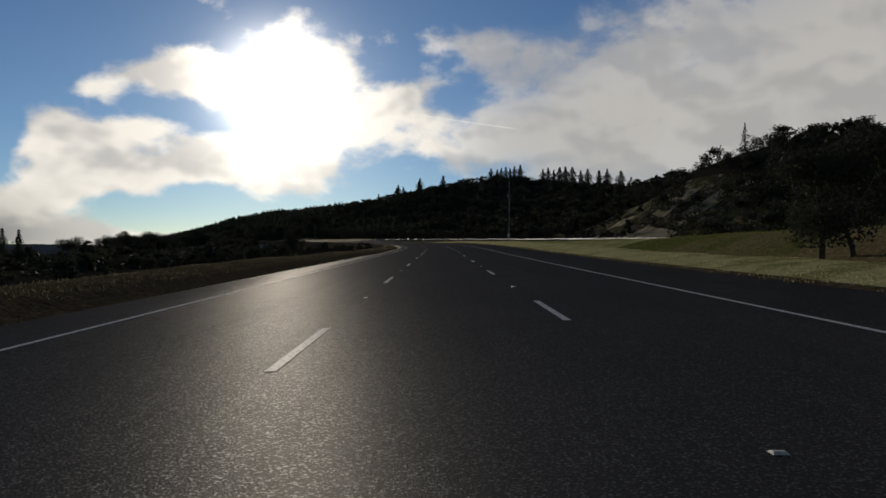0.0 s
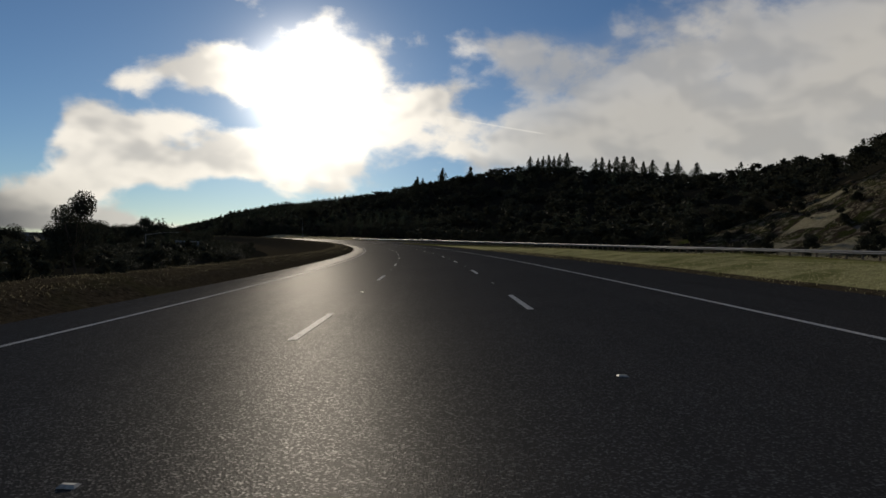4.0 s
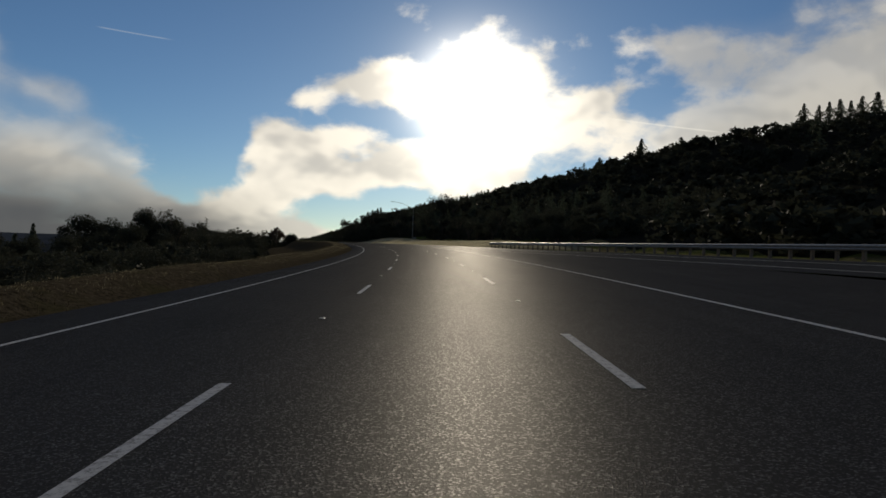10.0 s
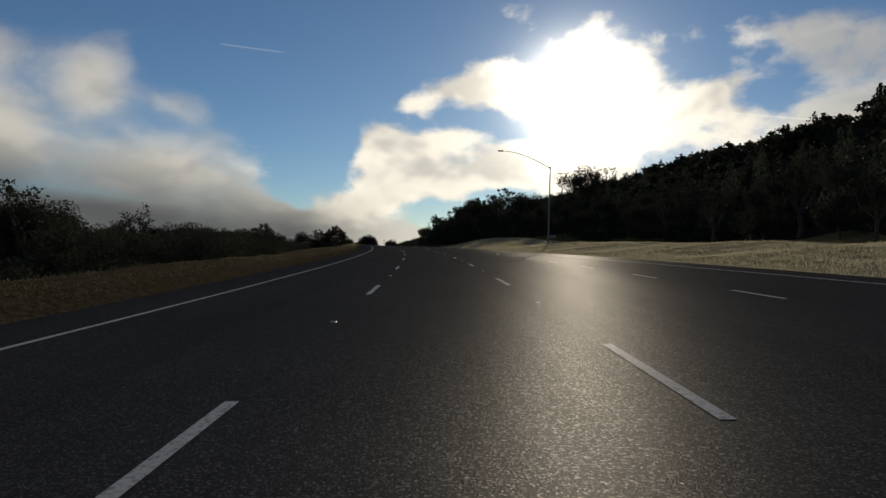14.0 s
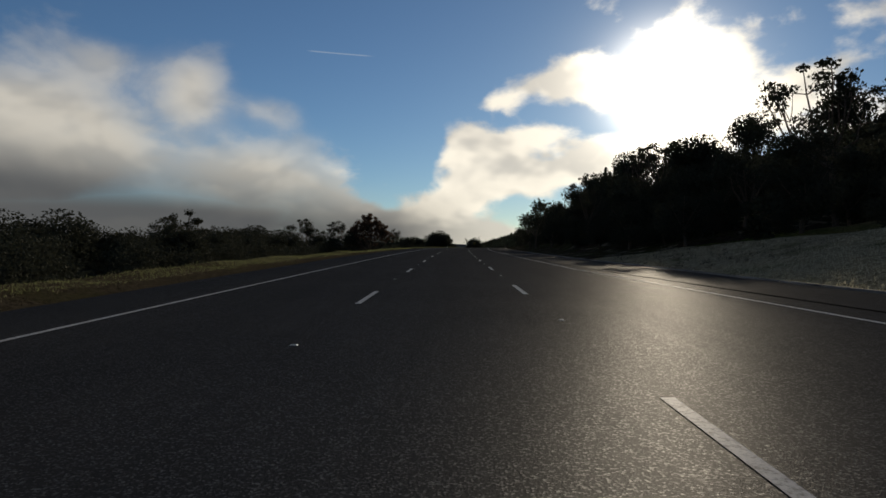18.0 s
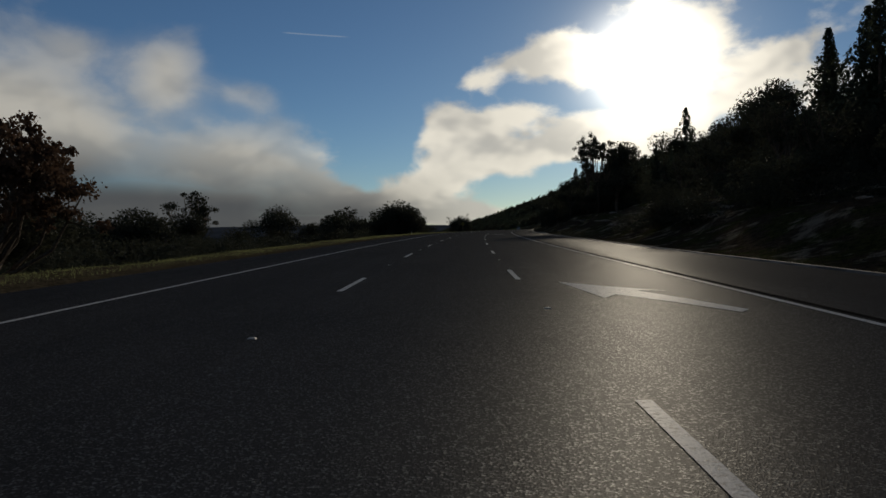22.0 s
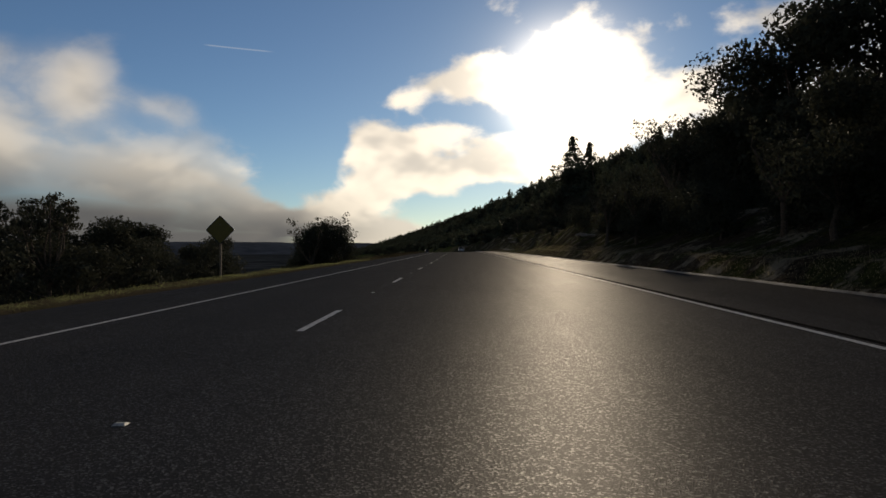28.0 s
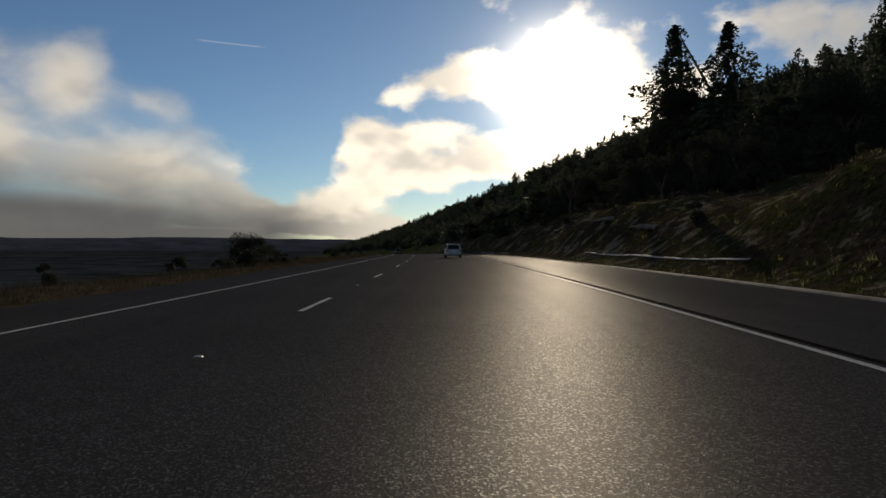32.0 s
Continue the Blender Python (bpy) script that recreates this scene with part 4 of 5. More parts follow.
# the wooded knoll beside the start, with one open grassy flank
knoll = []
for k in range(2500):
    s, u = 90 + 215 * gen.random(), 62 + 95 * gen.random()
    if 185 < s < 290 and u < 72 + (s - 185) * 0.3 or u < float(lin(HILL_FOOT, s)) - 14:
        continue
    if len(knoll) > 130 or any((s - a) ** 2 + (u - b) ** 2 < 6.0 ** 2 for a, b in knoll):
        continue
    knoll.append((s, u))
    behind.append((s, u, 2.0 if gen.random() < 0.05 else -1.0))
for s, u in ((254, 66), (262, 76), (274, 70), (246, 75), (280, 84), (258, 60), (268, 62), (250, 84), (272, 92), (284, 74), (240, 70), (264, 88), (278, 64), (244, 62), (232, 64), (236, 78), (228, 72), (222, 66), (242, 88), (256, 92), (266, 98), (230, 84), (276, 78), (261, 68), (248, 68), (238, 60), (270, 84)):
    plant(bush_protos[int(s) % 3], s, u, None, 0.7 + 1.1 * gen.random(), 360 * gen.random())
plant(pine_protos[1], 277, 161, 46, wide=0.8)

# shrubs: below the left verge, on the cut slope and along the dike
spots = []
for k in range(60):
    s = 200 + 780 * gen.random()
    spots.append((s, -24 - 28 * gen.random(), 0.6 + 0.9 * gen.random()))
for k in range(60):
    s = -20 + 230 * gen.random()
    spots.append((s, -11 - 16 * gen.random(), 0.45 + 0.5 * gen.random()))
for k in range(60):
    s = 980 + 190 * gen.random()
    spots.append((s, float(lin(HILL_FOOT, s)) + 3 + 22 * gen.random(), 0.4 + 0.7 * gen.random()))
for k in range(26):
    spots.append((1020 + 150 * gen.random(), -8.4 - 2.2 * gen.random(), 0.22 + 0.25 * gen.random()))
for k in range(24):
    s = 288 + 40 * gen.random()
    spots.append((s, float(lin(RAMP_LEFT, s)) + 14 + 30 * gen.random(), 0.6 + 1.3 * gen.random()))
for s, u, size in spots:
    plant(bush_protos[gen.integers(0, 3)], s, u, None, size, 360 * gen.random(), 1.1)
for proto in slim_protos + oak_protos + big_protos + bare_protos + thin_protos + pine_protos + bush_protos:
    for o in (*proto.children_recursive, proto):
        bpy.data.objects.remove(o)


def woods(name, places, gens, mat, label):
    """A far wood in one mesh: places (x, y, z, height, width, which), gens: unit leaf clouds."""
    vs, fs, start = [], [], 0
    for x, y, z, h, w, k in places:
        v, f = gens[int(k)]
        ang = (x * 12.9898 + y * 78.233) % 6.283
        c, sn = math.cos(ang), math.sin(ang)
        vs.append(np.stack([(v[:, 0] * c - v[:, 1] * sn) * w + x, (v[:, 0] * sn + v[:, 1] * c) * w + y, v[:, 2] * h + z], 1))
        fs.append(f + start)
        start += len(v)
    return tagged(new(name, fast_mesh(name, np.concatenate(vs), np.concatenate(fs), mat)), label, "woods", kind="stuff")


unit_oaks = [oak_leaves(np.random.default_rng(20 + k), 1.0, 1.0, 170, 0.085, 9, 0.25, True) for k in range(4)]
unit_pines = [conifer_leaves(np.random.default_rng(40 + k), 1.0, 1.0, 170, 0.10, bare=0.12, three=True) for k in range(4)]
mid_oaks = [oak_leaves(np.random.default_rng(120 + k), 1.0, 1.0, 560, 0.04, 17, 0.16, True) for k in range(4)]
fine_oaks = [oak_leaves(np.random.default_rng(160 + k), 1.0, 1.0, 2500, 0.018, 22, 0.16, True) for k in range(4)]
mid_pines = [conifer_leaves(np.random.default_rng(140 + k), 1.0, 1.0, 560, 0.062, bare=0.1, three=True) for k in range(3)]
for v, f in unit_pines + mid_pines:
    v[:, 2] = np.clip(v[:, 2], 0, 1.02)
oaks, pines, belt = [], [], []
for s, u, r in behind:
    x, y = on_road(s, u)
    z = float(land(s, u))
    if r < 0:
        oaks.append((float(x), float(y), z - 0.7, 6.0 + 3.5 * gen.random(), 9.0 + 3.0 * gen.random(), gen.integers(0, 4)))
    elif r < 0.72:
        oaks.append((float(x), float(y), z - 0.7, 4.5 + 4 * gen.random(), 5.5 + 3.5 * gen.random(), gen.integers(0, 4)))
    else:
        pines.append((float(x), float(y), z - 0.5, 7 + 5.5 * gen.random(), 4 + 2 * gen.random(), gen.integers(0, 3)))
for k in range(340):   # the belt of oaks below the left verge
    s = 230 + 830 * gen.random()
    u = -29 - 40 * gen.random() - (12 if s > 900 else 0)
    x, y = on_road(s, u)
    z = float(land(s, u))
    top = (-3.4 if s < 545 else (0.4 if s < 640 else (-0.2 if s < 770 else (-2.2 if s < 950 else 0.2)))) + 2.4 * gen.random() - (0.8 if s > 890 else 0)
    belt.append((float(x), float(y), z - 0.9, max(3.0, top + float(rise(s)) - z + 0.9), 7 + 5 * gen.random(), gen.integers(0, 4)))
woods("verge_oak_woods", belt, fine_oaks, OAK, "dark oaks and brush below the left verge")
under = []
for k in range(150):   # undergrowth at the foot of the woods
    s = 646 + 140 * gen.random() if k % 3 == 0 else 868 + 138 * gen.random()
    u = float(lin(HILL_FOOT, s)) + 2.6 + 6.5 * gen.random()
    x, y = on_road(s, u)
    under.append((float(x), float(y), float(land(s, u)) - 0.4, 1.8 + 2.2 * gen.random(), 3.4 + 2.4 * gen.random(), gen.integers(0, 4)))
woods("undergrowth", under, fine_oaks, OAK, "dark brush at the foot of the woods above the shoulder")
woods("near_oak_woods", oaks, mid_oaks, OAK, "dark oaks close behind the edge of the woods")
woods("near_conifer_woods", pines, mid_pines, PINE, "dark conifers on the slope close above the road")
oaks, pines = [], []
for k in range(5200):
    s = -100 + 2240 * gen.random()
    foot, out = float(lin(HILL_FOOT, s)), float(lin(RIDGE_OUT, s))
    u = foot + 4 + (out - foot + 15) * gen.random() ** 1.1
    if s < 300 and u < 150 and not (s > 288 and u > foot + 2):
        continue
    if 455 < s < 1185 and u < foot + 40:
        continue
    x, y = on_road(s, u)
    z = float(land(s, u))
    tall = gen.random()
    crest = u > out - 45
    if gen.random() < (0.05 if s < 900 else 0.6) + (0.06 if crest else 0):
        pines.append((float(x), float(y), z - 0.5, (6 + 5 * tall) * (0.8 if crest and s < 900 else 1), 7 + 3.5 * tall, gen.integers(0, 4)))
    else:
        oaks.append((float(x), float(y), z - 0.8, 4.6 + 3.6 * tall, 7 + 4 * tall, gen.integers(0, 4)))
woods("hillside_oak_woods", oaks, unit_oaks, OAK, "dense dark oak woods covering the hillside")
woods("hillside_conifer_woods", pines, unit_pines, PINE, "dark conifers standing among the hillside oaks")
left_oaks = []
for k in range(800):
    s = 60 + 900 * gen.random()
    u = -42 - 150 * gen.random() ** 1.3
    x, y = on_road(s, u)
    left_oaks.append((float(x), float(y), float(land(s, u)) - 0.8 - 2.0 * float(step(s, 480, 380)), 4 + 3.5 * gen.random(), 6 + 5 * gen.random(), gen.integers(0, 4)))
for k in range(1500):
    s = 950 + 1100 * gen.random()
    u = -60 - 500 * gen.random()
    x, y = on_road(s, u)
    left_oaks.append((float(x), float(y), float(land(s, u)) - 0.8, 3 + 3.5 * gen.random(), 6 + 5 * gen.random(), gen.integers(0, 4)))
woods("valley_oak_woods", left_oaks, unit_oaks, OAK, "dark oak woods on the slope below the road")

# far hills beyond the valley, aerial haze painted into their colour
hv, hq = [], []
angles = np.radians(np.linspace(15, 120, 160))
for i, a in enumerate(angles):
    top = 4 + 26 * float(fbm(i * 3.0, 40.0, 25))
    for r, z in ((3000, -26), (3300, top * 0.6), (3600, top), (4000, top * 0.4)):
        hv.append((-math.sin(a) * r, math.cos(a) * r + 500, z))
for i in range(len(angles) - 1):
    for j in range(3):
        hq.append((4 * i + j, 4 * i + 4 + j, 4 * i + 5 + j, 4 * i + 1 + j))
tagged(new("far_hills", fast_mesh("far_hills", hv, hq, HAZE_HILL, True)), "low dark hills beyond the valley, haze painted in as blue-grey", "hills", kind="structure")

# ===== roadside things =====
def lathe(profile, sides=12, axis_at=(0, 0)):
    """A turned shape from (radius, z) pairs, as a bmesh."""
    bm = bmesh.new()
    rings = []
    for r, z in profile:
        rings.append([bm.verts.new((axis_at[0] + r * math.cos(6.28319 * k / sides), axis_at[1] + r * math.sin(6.28319 * k / sides), z)) for k in range(sides)])
    for a, b in zip(rings, rings[1:]):
        for k in range(sides):
            bm.faces.new((a[k], a[(k + 1) % sides], b[(k + 1) % sides], b[k]))
    bm.faces.new(rings[0][::-1])
    bm.faces.new(rings[-1])
    return bm


def block(x0, x1, y0, y1, z0, z1, bevel=0.0):
    bm = bmesh.new()
    bmesh.ops.create_cube(bm, size=1)
    for v in bm.verts:
        v.co = ((x0 + x1) / 2 + v.co.x * (x1 - x0), (y0 + y1) / 2 + v.co.y * (y1 - y0), (z0 + z1) / 2 + v.co.z * (z1 - z0))
    if bevel:
        bmesh.ops.bevel(bm, geom=bm.edges[:], offset=bevel, segments=2, affect="EDGES")
    return bm


def tube(points, r0, r1, sides=10):
    """A bent tapering tube through the points, as a bmesh."""
    bm = bmesh.new()
    pts = [Vector(p) for p in points]
    rings = []
    for i, p in enumerate(pts):
        axis = (pts[min(i + 1, len(pts) - 1)] - pts[max(i - 1, 0)]).normalized()
        e = axis.cross(Vector((0.31, 0.95, 0.02))).normalized()
        f = axis.cross(e)
        r = r0 + (r1 - r0) * i / (len(pts) - 1)
        rings.append([bm.verts.new(p + e * r * math.cos(6.28319 * k / sides) + f * r * math.sin(6.28319 * k / sides)) for k in range(sides)])
    for a, b in zip(rings, rings[1:]):
        for k in range(sides):
            bm.faces.new((a[k], a[(k + 1) % sides], b[(k + 1) % sides], b[k]))
    bm.faces.new(rings[0][::-1])
    bm.faces.new(rings[-1])
    return bm


def road_pose(s, u, z=None, turn=0.0):
    """A pose on the land at (s, u): x to the right of the road, y along it."""
    x, y = on_road(s, u)
    return pose(float(x), float(y), float(land(s, u)) if z is None else z, 0, 0, float(np.interp(s, S, HEAD)) + turn)


# guard rail along the ramp, with timber posts
rail = tagged(new("guard_rail"), "galvanised steel guard rail on dark timber posts beside the ramp", "guard rail")
BEAM = [(0.0, 0.40), (0.03, 0.42), (0.085, 0.46), (0.085, 0.52), (0.02, 0.55), (0.02, 0.58), (0.085, 0.61), (0.085, 0.67), (0.03, 0.71), (0.0, 0.73), (-0.012, 0.73), (-0.012, 0.40)]
rail_end, bay = 434.6, 1.905


def rail_u(s):
    return lin([(-160, 58.1), (60, 52.1), (200, 39.1), (300, 29.1), (377, 21.5), (437, 15.5)], s)


posts = int(430 / bay)
rail_s = rail_end - bay * 4 * np.arange(0, 72)
for a, b in zip(rail_s[1:], rail_s[:-1]):
    part("rail_beam", ribbon("rail_beam", a, b, [lambda s, o=o: rail_u(s) - o for o, h in BEAM], [h + 0.02 for o, h in BEAM], STEEL, 1.9), rail)
end_bm = lathe([(0.10, 0.40), (0.13, 0.45), (0.13, 0.70), (0.10, 0.73)], 12)
end = part("end_terminal", from_bm("end_terminal", end_bm, STEEL), rail)
x, y = on_road(rail_end + 0.1, float(rail_u(rail_end)))
end.matrix_world = pose(float(x), float(y), float(bank_z(rail_end, 15)) + 0.02)
post_me = from_bm("post", block(-0.08, 0.08, -0.1, 0.1, -0.6, 0.76, 0.012), WOOD)
spacer_me = from_bm("spacer", block(-0.18, -0.02, -0.07, 0.07, 0.42, 0.72, 0.01), WOOD)
for k in range(posts):
    s = rail_end - 0.3 - bay * k
    u = float(rail_u(s)) + 0.12
    m = road_pose(s, u, float(bank_z(s, u)) + 0.02)
    o = part("post", post_me, rail)
    o.matrix_world = m
    o = part("spacer", spacer_me, rail)
    o.matrix_world = m @ pose(0.06, 0, 0)

# street lamps: at the merge, and beside the lower road on the left
def street_lamp(s, u, top, reach, lift, side, label):
    """A pole that ends top metres over the road's level, its arm reaching to one side (-1: left)."""
    lamp = tagged(new("street_lamp"), label, "street lamp")
    lamp.matrix_world = road_pose(s, u)
    tall = top + float(rise(s)) - float(land(s, u))
    part("pole", from_bm("pole", lathe([(0.125, 0.25), (0.11, tall * 0.5), (0.075, tall)], 12), STEEL), lamp)
    part("base", from_bm("base", lathe([(0.34, -0.4), (0.34, 0.14), (0.26, 0.16), (0.2, 0.26), (0.13, 0.3)], 12), CONCRETE), lamp)
    arm = [(side * reach * q, 0.0, tall - 0.12 + lift * math.sin(q * math.pi / 2)) for q in np.linspace(0, 1, 14)]
    part("arm", from_bm("arm", tube(arm, 0.06, 0.035), STEEL), lamp)
    part("arm_collar", from_bm("arm_collar", lathe([(0.1, tall - 0.3), (0.1, tall + 0.05), (0.05, tall + 0.1)], 12), STEEL), lamp)
    x0, x1 = sorted((side * (reach - 0.05), side * (reach + 0.75)))
    part("luminaire", from_bm("luminaire", block(x0, x1, -0.16, 0.16, tall + lift - 0.2, tall + lift - 0.04, 0.05), STEEL), lamp)
    return lamp


street_lamp(554, 20.2, 11.9, 6.6, 2.1, -1, "tall galvanised street lamp with a long curved arm")
street_lamp(313, -53, 0.3, 6.8, 0.9, 1, "street lamp with a long arm among the trees below the road")
# box on a short post beside it
cabinet = tagged(new("roadside_cabinet"), "small weathered metal box on a short post in the grass", "cabinet")
cabinet.matrix_world = road_pose(557, 21.6)
part("post", from_bm("post", block(-0.06, 0.06, -0.06, 0.06, -0.3, 1.0, 0.01), WOOD), cabinet)
part("box", from_bm("box", block(-0.45, 0.45, -0.12, 0.12, 0.95, 1.35, 0.02), STEEL), cabinet)

# thin tall pole with a small camera, near the start
pole = tagged(new("camera_pole"), "thin tall metal pole with a small camera and a box", "pole")
pole.matrix_world = road_pose(141, 16.7)
tall = 13.2 + float(rise(141)) - float(land(141, 16.7))
part("pole", from_bm("pole", lathe([(0.11, -0.3), (0.1, 0.2), (0.09, tall * 0.6), (0.055, tall)], 10), STEEL), pole)
part("box", from_bm("box", block(-0.25, 0.25, -0.28, -0.08, 1.0, 1.9, 0.02), STEEL), pole)
part("camera_housing", from_bm("camera_housing", lathe([(0.05, tall * 0.74), (0.14, tall * 0.745), (0.14, tall * 0.77), (0.05, tall * 0.785)], 10, (-0.28, 0)), STEEL), pole)
part("bracket", from_bm("bracket", block(-0.3, 0.0, -0.025, 0.025, tall * 0.775, tall * 0.785), STEEL), pole)
part("lightning_rod", from_bm("lightning_rod", lathe([(0.016, tall), (0.008, tall + 0.7)], 6), STEEL), pole)


# yellow diamond warning sign
def diamond(r, y, corner=0.09):
    pts = []
    for k in range(4):
        ang = k * math.pi / 2
        c = Vector((math.cos(ang), math.sin(ang))) * r
        side = Vector((-math.sin(ang), math.cos(ang)))
        back_dir = -Vector((math.cos(ang), math.sin(ang)))
        pts += [c + (back_dir - side) * corner * 0.7, c + back_dir * corner * 0.35, c + (back_dir + side) * corner * 0.7]
    return [(p.x, y, p.y) for p in pts]


def plate(r, y0, y1):
    bm = bmesh.new()
    a = [bm.verts.new(p) for p in diamond(r, y0)]
    b = [bm.verts.new(p) for p in diamond(r, y1)]
    bm.faces.new(a)
    bm.faces.new(b[::-1])
    for k in range(len(a)):
        bm.faces.new((a[k], b[k], b[(k + 1) % len(a)], a[(k + 1) % len(a)]))
    return bm


def warning_sign(s, u, centre, r, label):
    sign = tagged(new("warning_sign"), label, "road sign")
    sign.matrix_world = road_pose(s, u)
    h = centre + float(rise(s)) - float(land(s, u))
    part("post", from_bm("post", block(-0.05, 0.05, 0.03, 0.13, -0.4, h + r * 0.7, 0.008), WOOD), sign)
    face = part("plate", from_bm("plate", plate(r, -0.004, 0.012), SIGN_BLACK), sign, "black border plate")
    face.location = (0, 0, h)
    yellow = part("face", from_bm("face", plate(r * 0.93, -0.009, -0.0045), SIGN_YELLOW), sign, "yellow reflective face")
    yellow.location = (0, 0, h)
    bolt_me = from_bm("bolt", lathe([(0.02, 0), (0.02, 0.012), (0.012, 0.016)], 8), STEEL)
    for z in (-0.35, 0.35):
        bolt = part("bolt", bolt_me, sign)
        bolt.matrix_basis = pose(0, -0.009, h + z * r, 90, 0, 0)
    return sign


warning_sign(958, -11.3, 2.25, 0.84, "yellow diamond warning sign on a timber post in the verge")

# the back of a large sign on the lower road
def guide_sign(s, u, low, high, wide):
    sign = tagged(new("road_sign"), "grey back of a large road sign on two timber posts", "road sign")
    sign.matrix_world = road_pose(s, u)
    base = float(rise(s)) - float(land(s, u))
    z0, z1 = base + low, base + high
    part("panel", from_bm("panel", block(-wide / 2, wide / 2, 0.1, 0.14, z0, z1, 0.01), STEEL), sign)
    for q in (0.2, 0.5, 0.8):
        z = z0 + (z1 - z0) * q
        part("stiffener", from_bm("stiffener", block(-wide / 2, wide / 2, 0.05, 0.098, z - 0.04, z + 0.04, 0.005), STEEL), sign)
    for x in (-wide * 0.4, wide * 0.28):
        part("post", from_bm("post", block(x - 0.1, x + 0.1, -0.12, 0.045, -0.6, z1 - 0.1, 0.012), WOOD), sign)
    return sign


guide_sign(351, -47.5, -3.6, -1.3, 6.6)

# slim white marker posts in the left verge
marker = tagged(new("marker_post"), "slim white plastic marker post in the grass verge", "marker post")
part("post", from_bm("post", block(-0.05, 0.05, -0.012, 0.012, -0.3, 1.0, 0.008), PLASTIC_WHITE), marker)
part("reflector", from_bm("reflector", block(-0.035, 0.035, -0.018, -0.0125, 0.82, 0.95, 0.002), STEEL), marker)
marker.matrix_world = road_pose(841.5, -9.0) @ pose(0, 0, -0.48, 0, -7, 0)

# concrete gutter on the bench of the cut slope
def gutter(s0, s1, u0, lift):
    us = [u0 - 0.09, u0 - 0.07, u0 - 0.03, u0 + 0.03, u0 + 0.07, u0 + 0.09]
    n = 24
    ss = np.linspace(s0, s1, n)
    rows_v = []
    for u, dz in zip(us, (-0.05, 0.015, -0.02, -0.02, 0.015, -0.05)):
        x, y = on_road(ss, np.full(n, u))
        rows_v.append(np.stack([x, y, land(ss, np.full(n, u0)) + lift + dz], 1))
    v = np.stack(rows_v, 1)
    idx = np.arange(n * 6).reshape(n, 6)
    q = np.stack([idx[:-1, :-1], idx[:-1, 1:], idx[1:, 1:], idx[1:, :-1]], -1).reshape(-1, 4)
    return tagged(new("drainage_gutter", fast_mesh("drainage_gutter", v.reshape(-1, 3), q, CONCRETE, True)), "pale wet concrete drainage gutter on the cut slope", "gutter", "gutters on the cut slope")


gutter(1074, 1104, 14.6, 0.05)
gutter(838, 872, 13.0, 0.05)
gutter(1150, 1190, 14.0, 0.05)

# pale rock outcrops on the cut slope
def rock_mesh(seed):
    bm = bmesh.new()
    bmesh.ops.create_icosphere(bm, subdivisions=3, radius=1)
    off = Vector((seed * 3.1, seed * 1.7, 0))
    for v in bm.verts:
        n = noise.noise(v.co * 1.2 + off) * 0.45 + noise.noise(v.co * 3.1 + off) * 0.26
        v.co *= 1 + n
        v.co.z = max(v.co.z, -0.5) * 0.6
    return from_bm("rock_outcrop", bm, ROCK)


rock_mes = [rock_mesh(k) for k in range(4)]
for k in range(46):
    s = (740 + 100 * gen.random()) if k < 20 else (985 + 150 * gen.random())
    u = float(lin(HILL_FOOT, s)) + 2.5 + 13 * gen.random()
    o = tagged(new("rock_outcrop", rock_mes[k % 4]), "pale weathered rock outcrop on the cut slope", "rock", "rocks on the cut slope")
    size = 0.25 + 0.6 * gen.random() ** 2
    o.matrix_world = road_pose(s, u, turn=360 * gen.random()) @ Matrix.Diagonal((size * 2.2, size, size * 0.6, 1))


# ===== vehicles =====
def loft(sections, close=True):
    """A body through cross-sections: each (y, [(x, z), ...]) with as many points."""
    bm = bmesh.new()
    rings = [[bm.verts.new((x, y, z)) for x, z in pts] for y, pts in sections]
    for a, b in zip(rings, rings[1:]):
        for k in range(len(a)):
            j = (k + 1) % len(a)
            bm.faces.new((a[k], b[k], b[j], a[j]))
    if close:
        bm.faces.new(rings[0])
        bm.faces.new(rings[-1][::-1])
    bmesh.ops.recalc_face_normals(bm, faces=bm.faces[:])
    return bm


def ring_of(half, z0, z1, bulge=0.05):
    """A rounded section: half width, bottom and top."""
    mid = (z0 + z1) / 2
    right = [(half * 0.86, z0), (half * 0.98, z0 + (mid - z0) * 0.35), (half, mid), (half * 0.97, z1 - (z1 - mid) * 0.35), (half * 0.86, z1)]
    return right + [(-x, z) for x, z in right[::-1]]


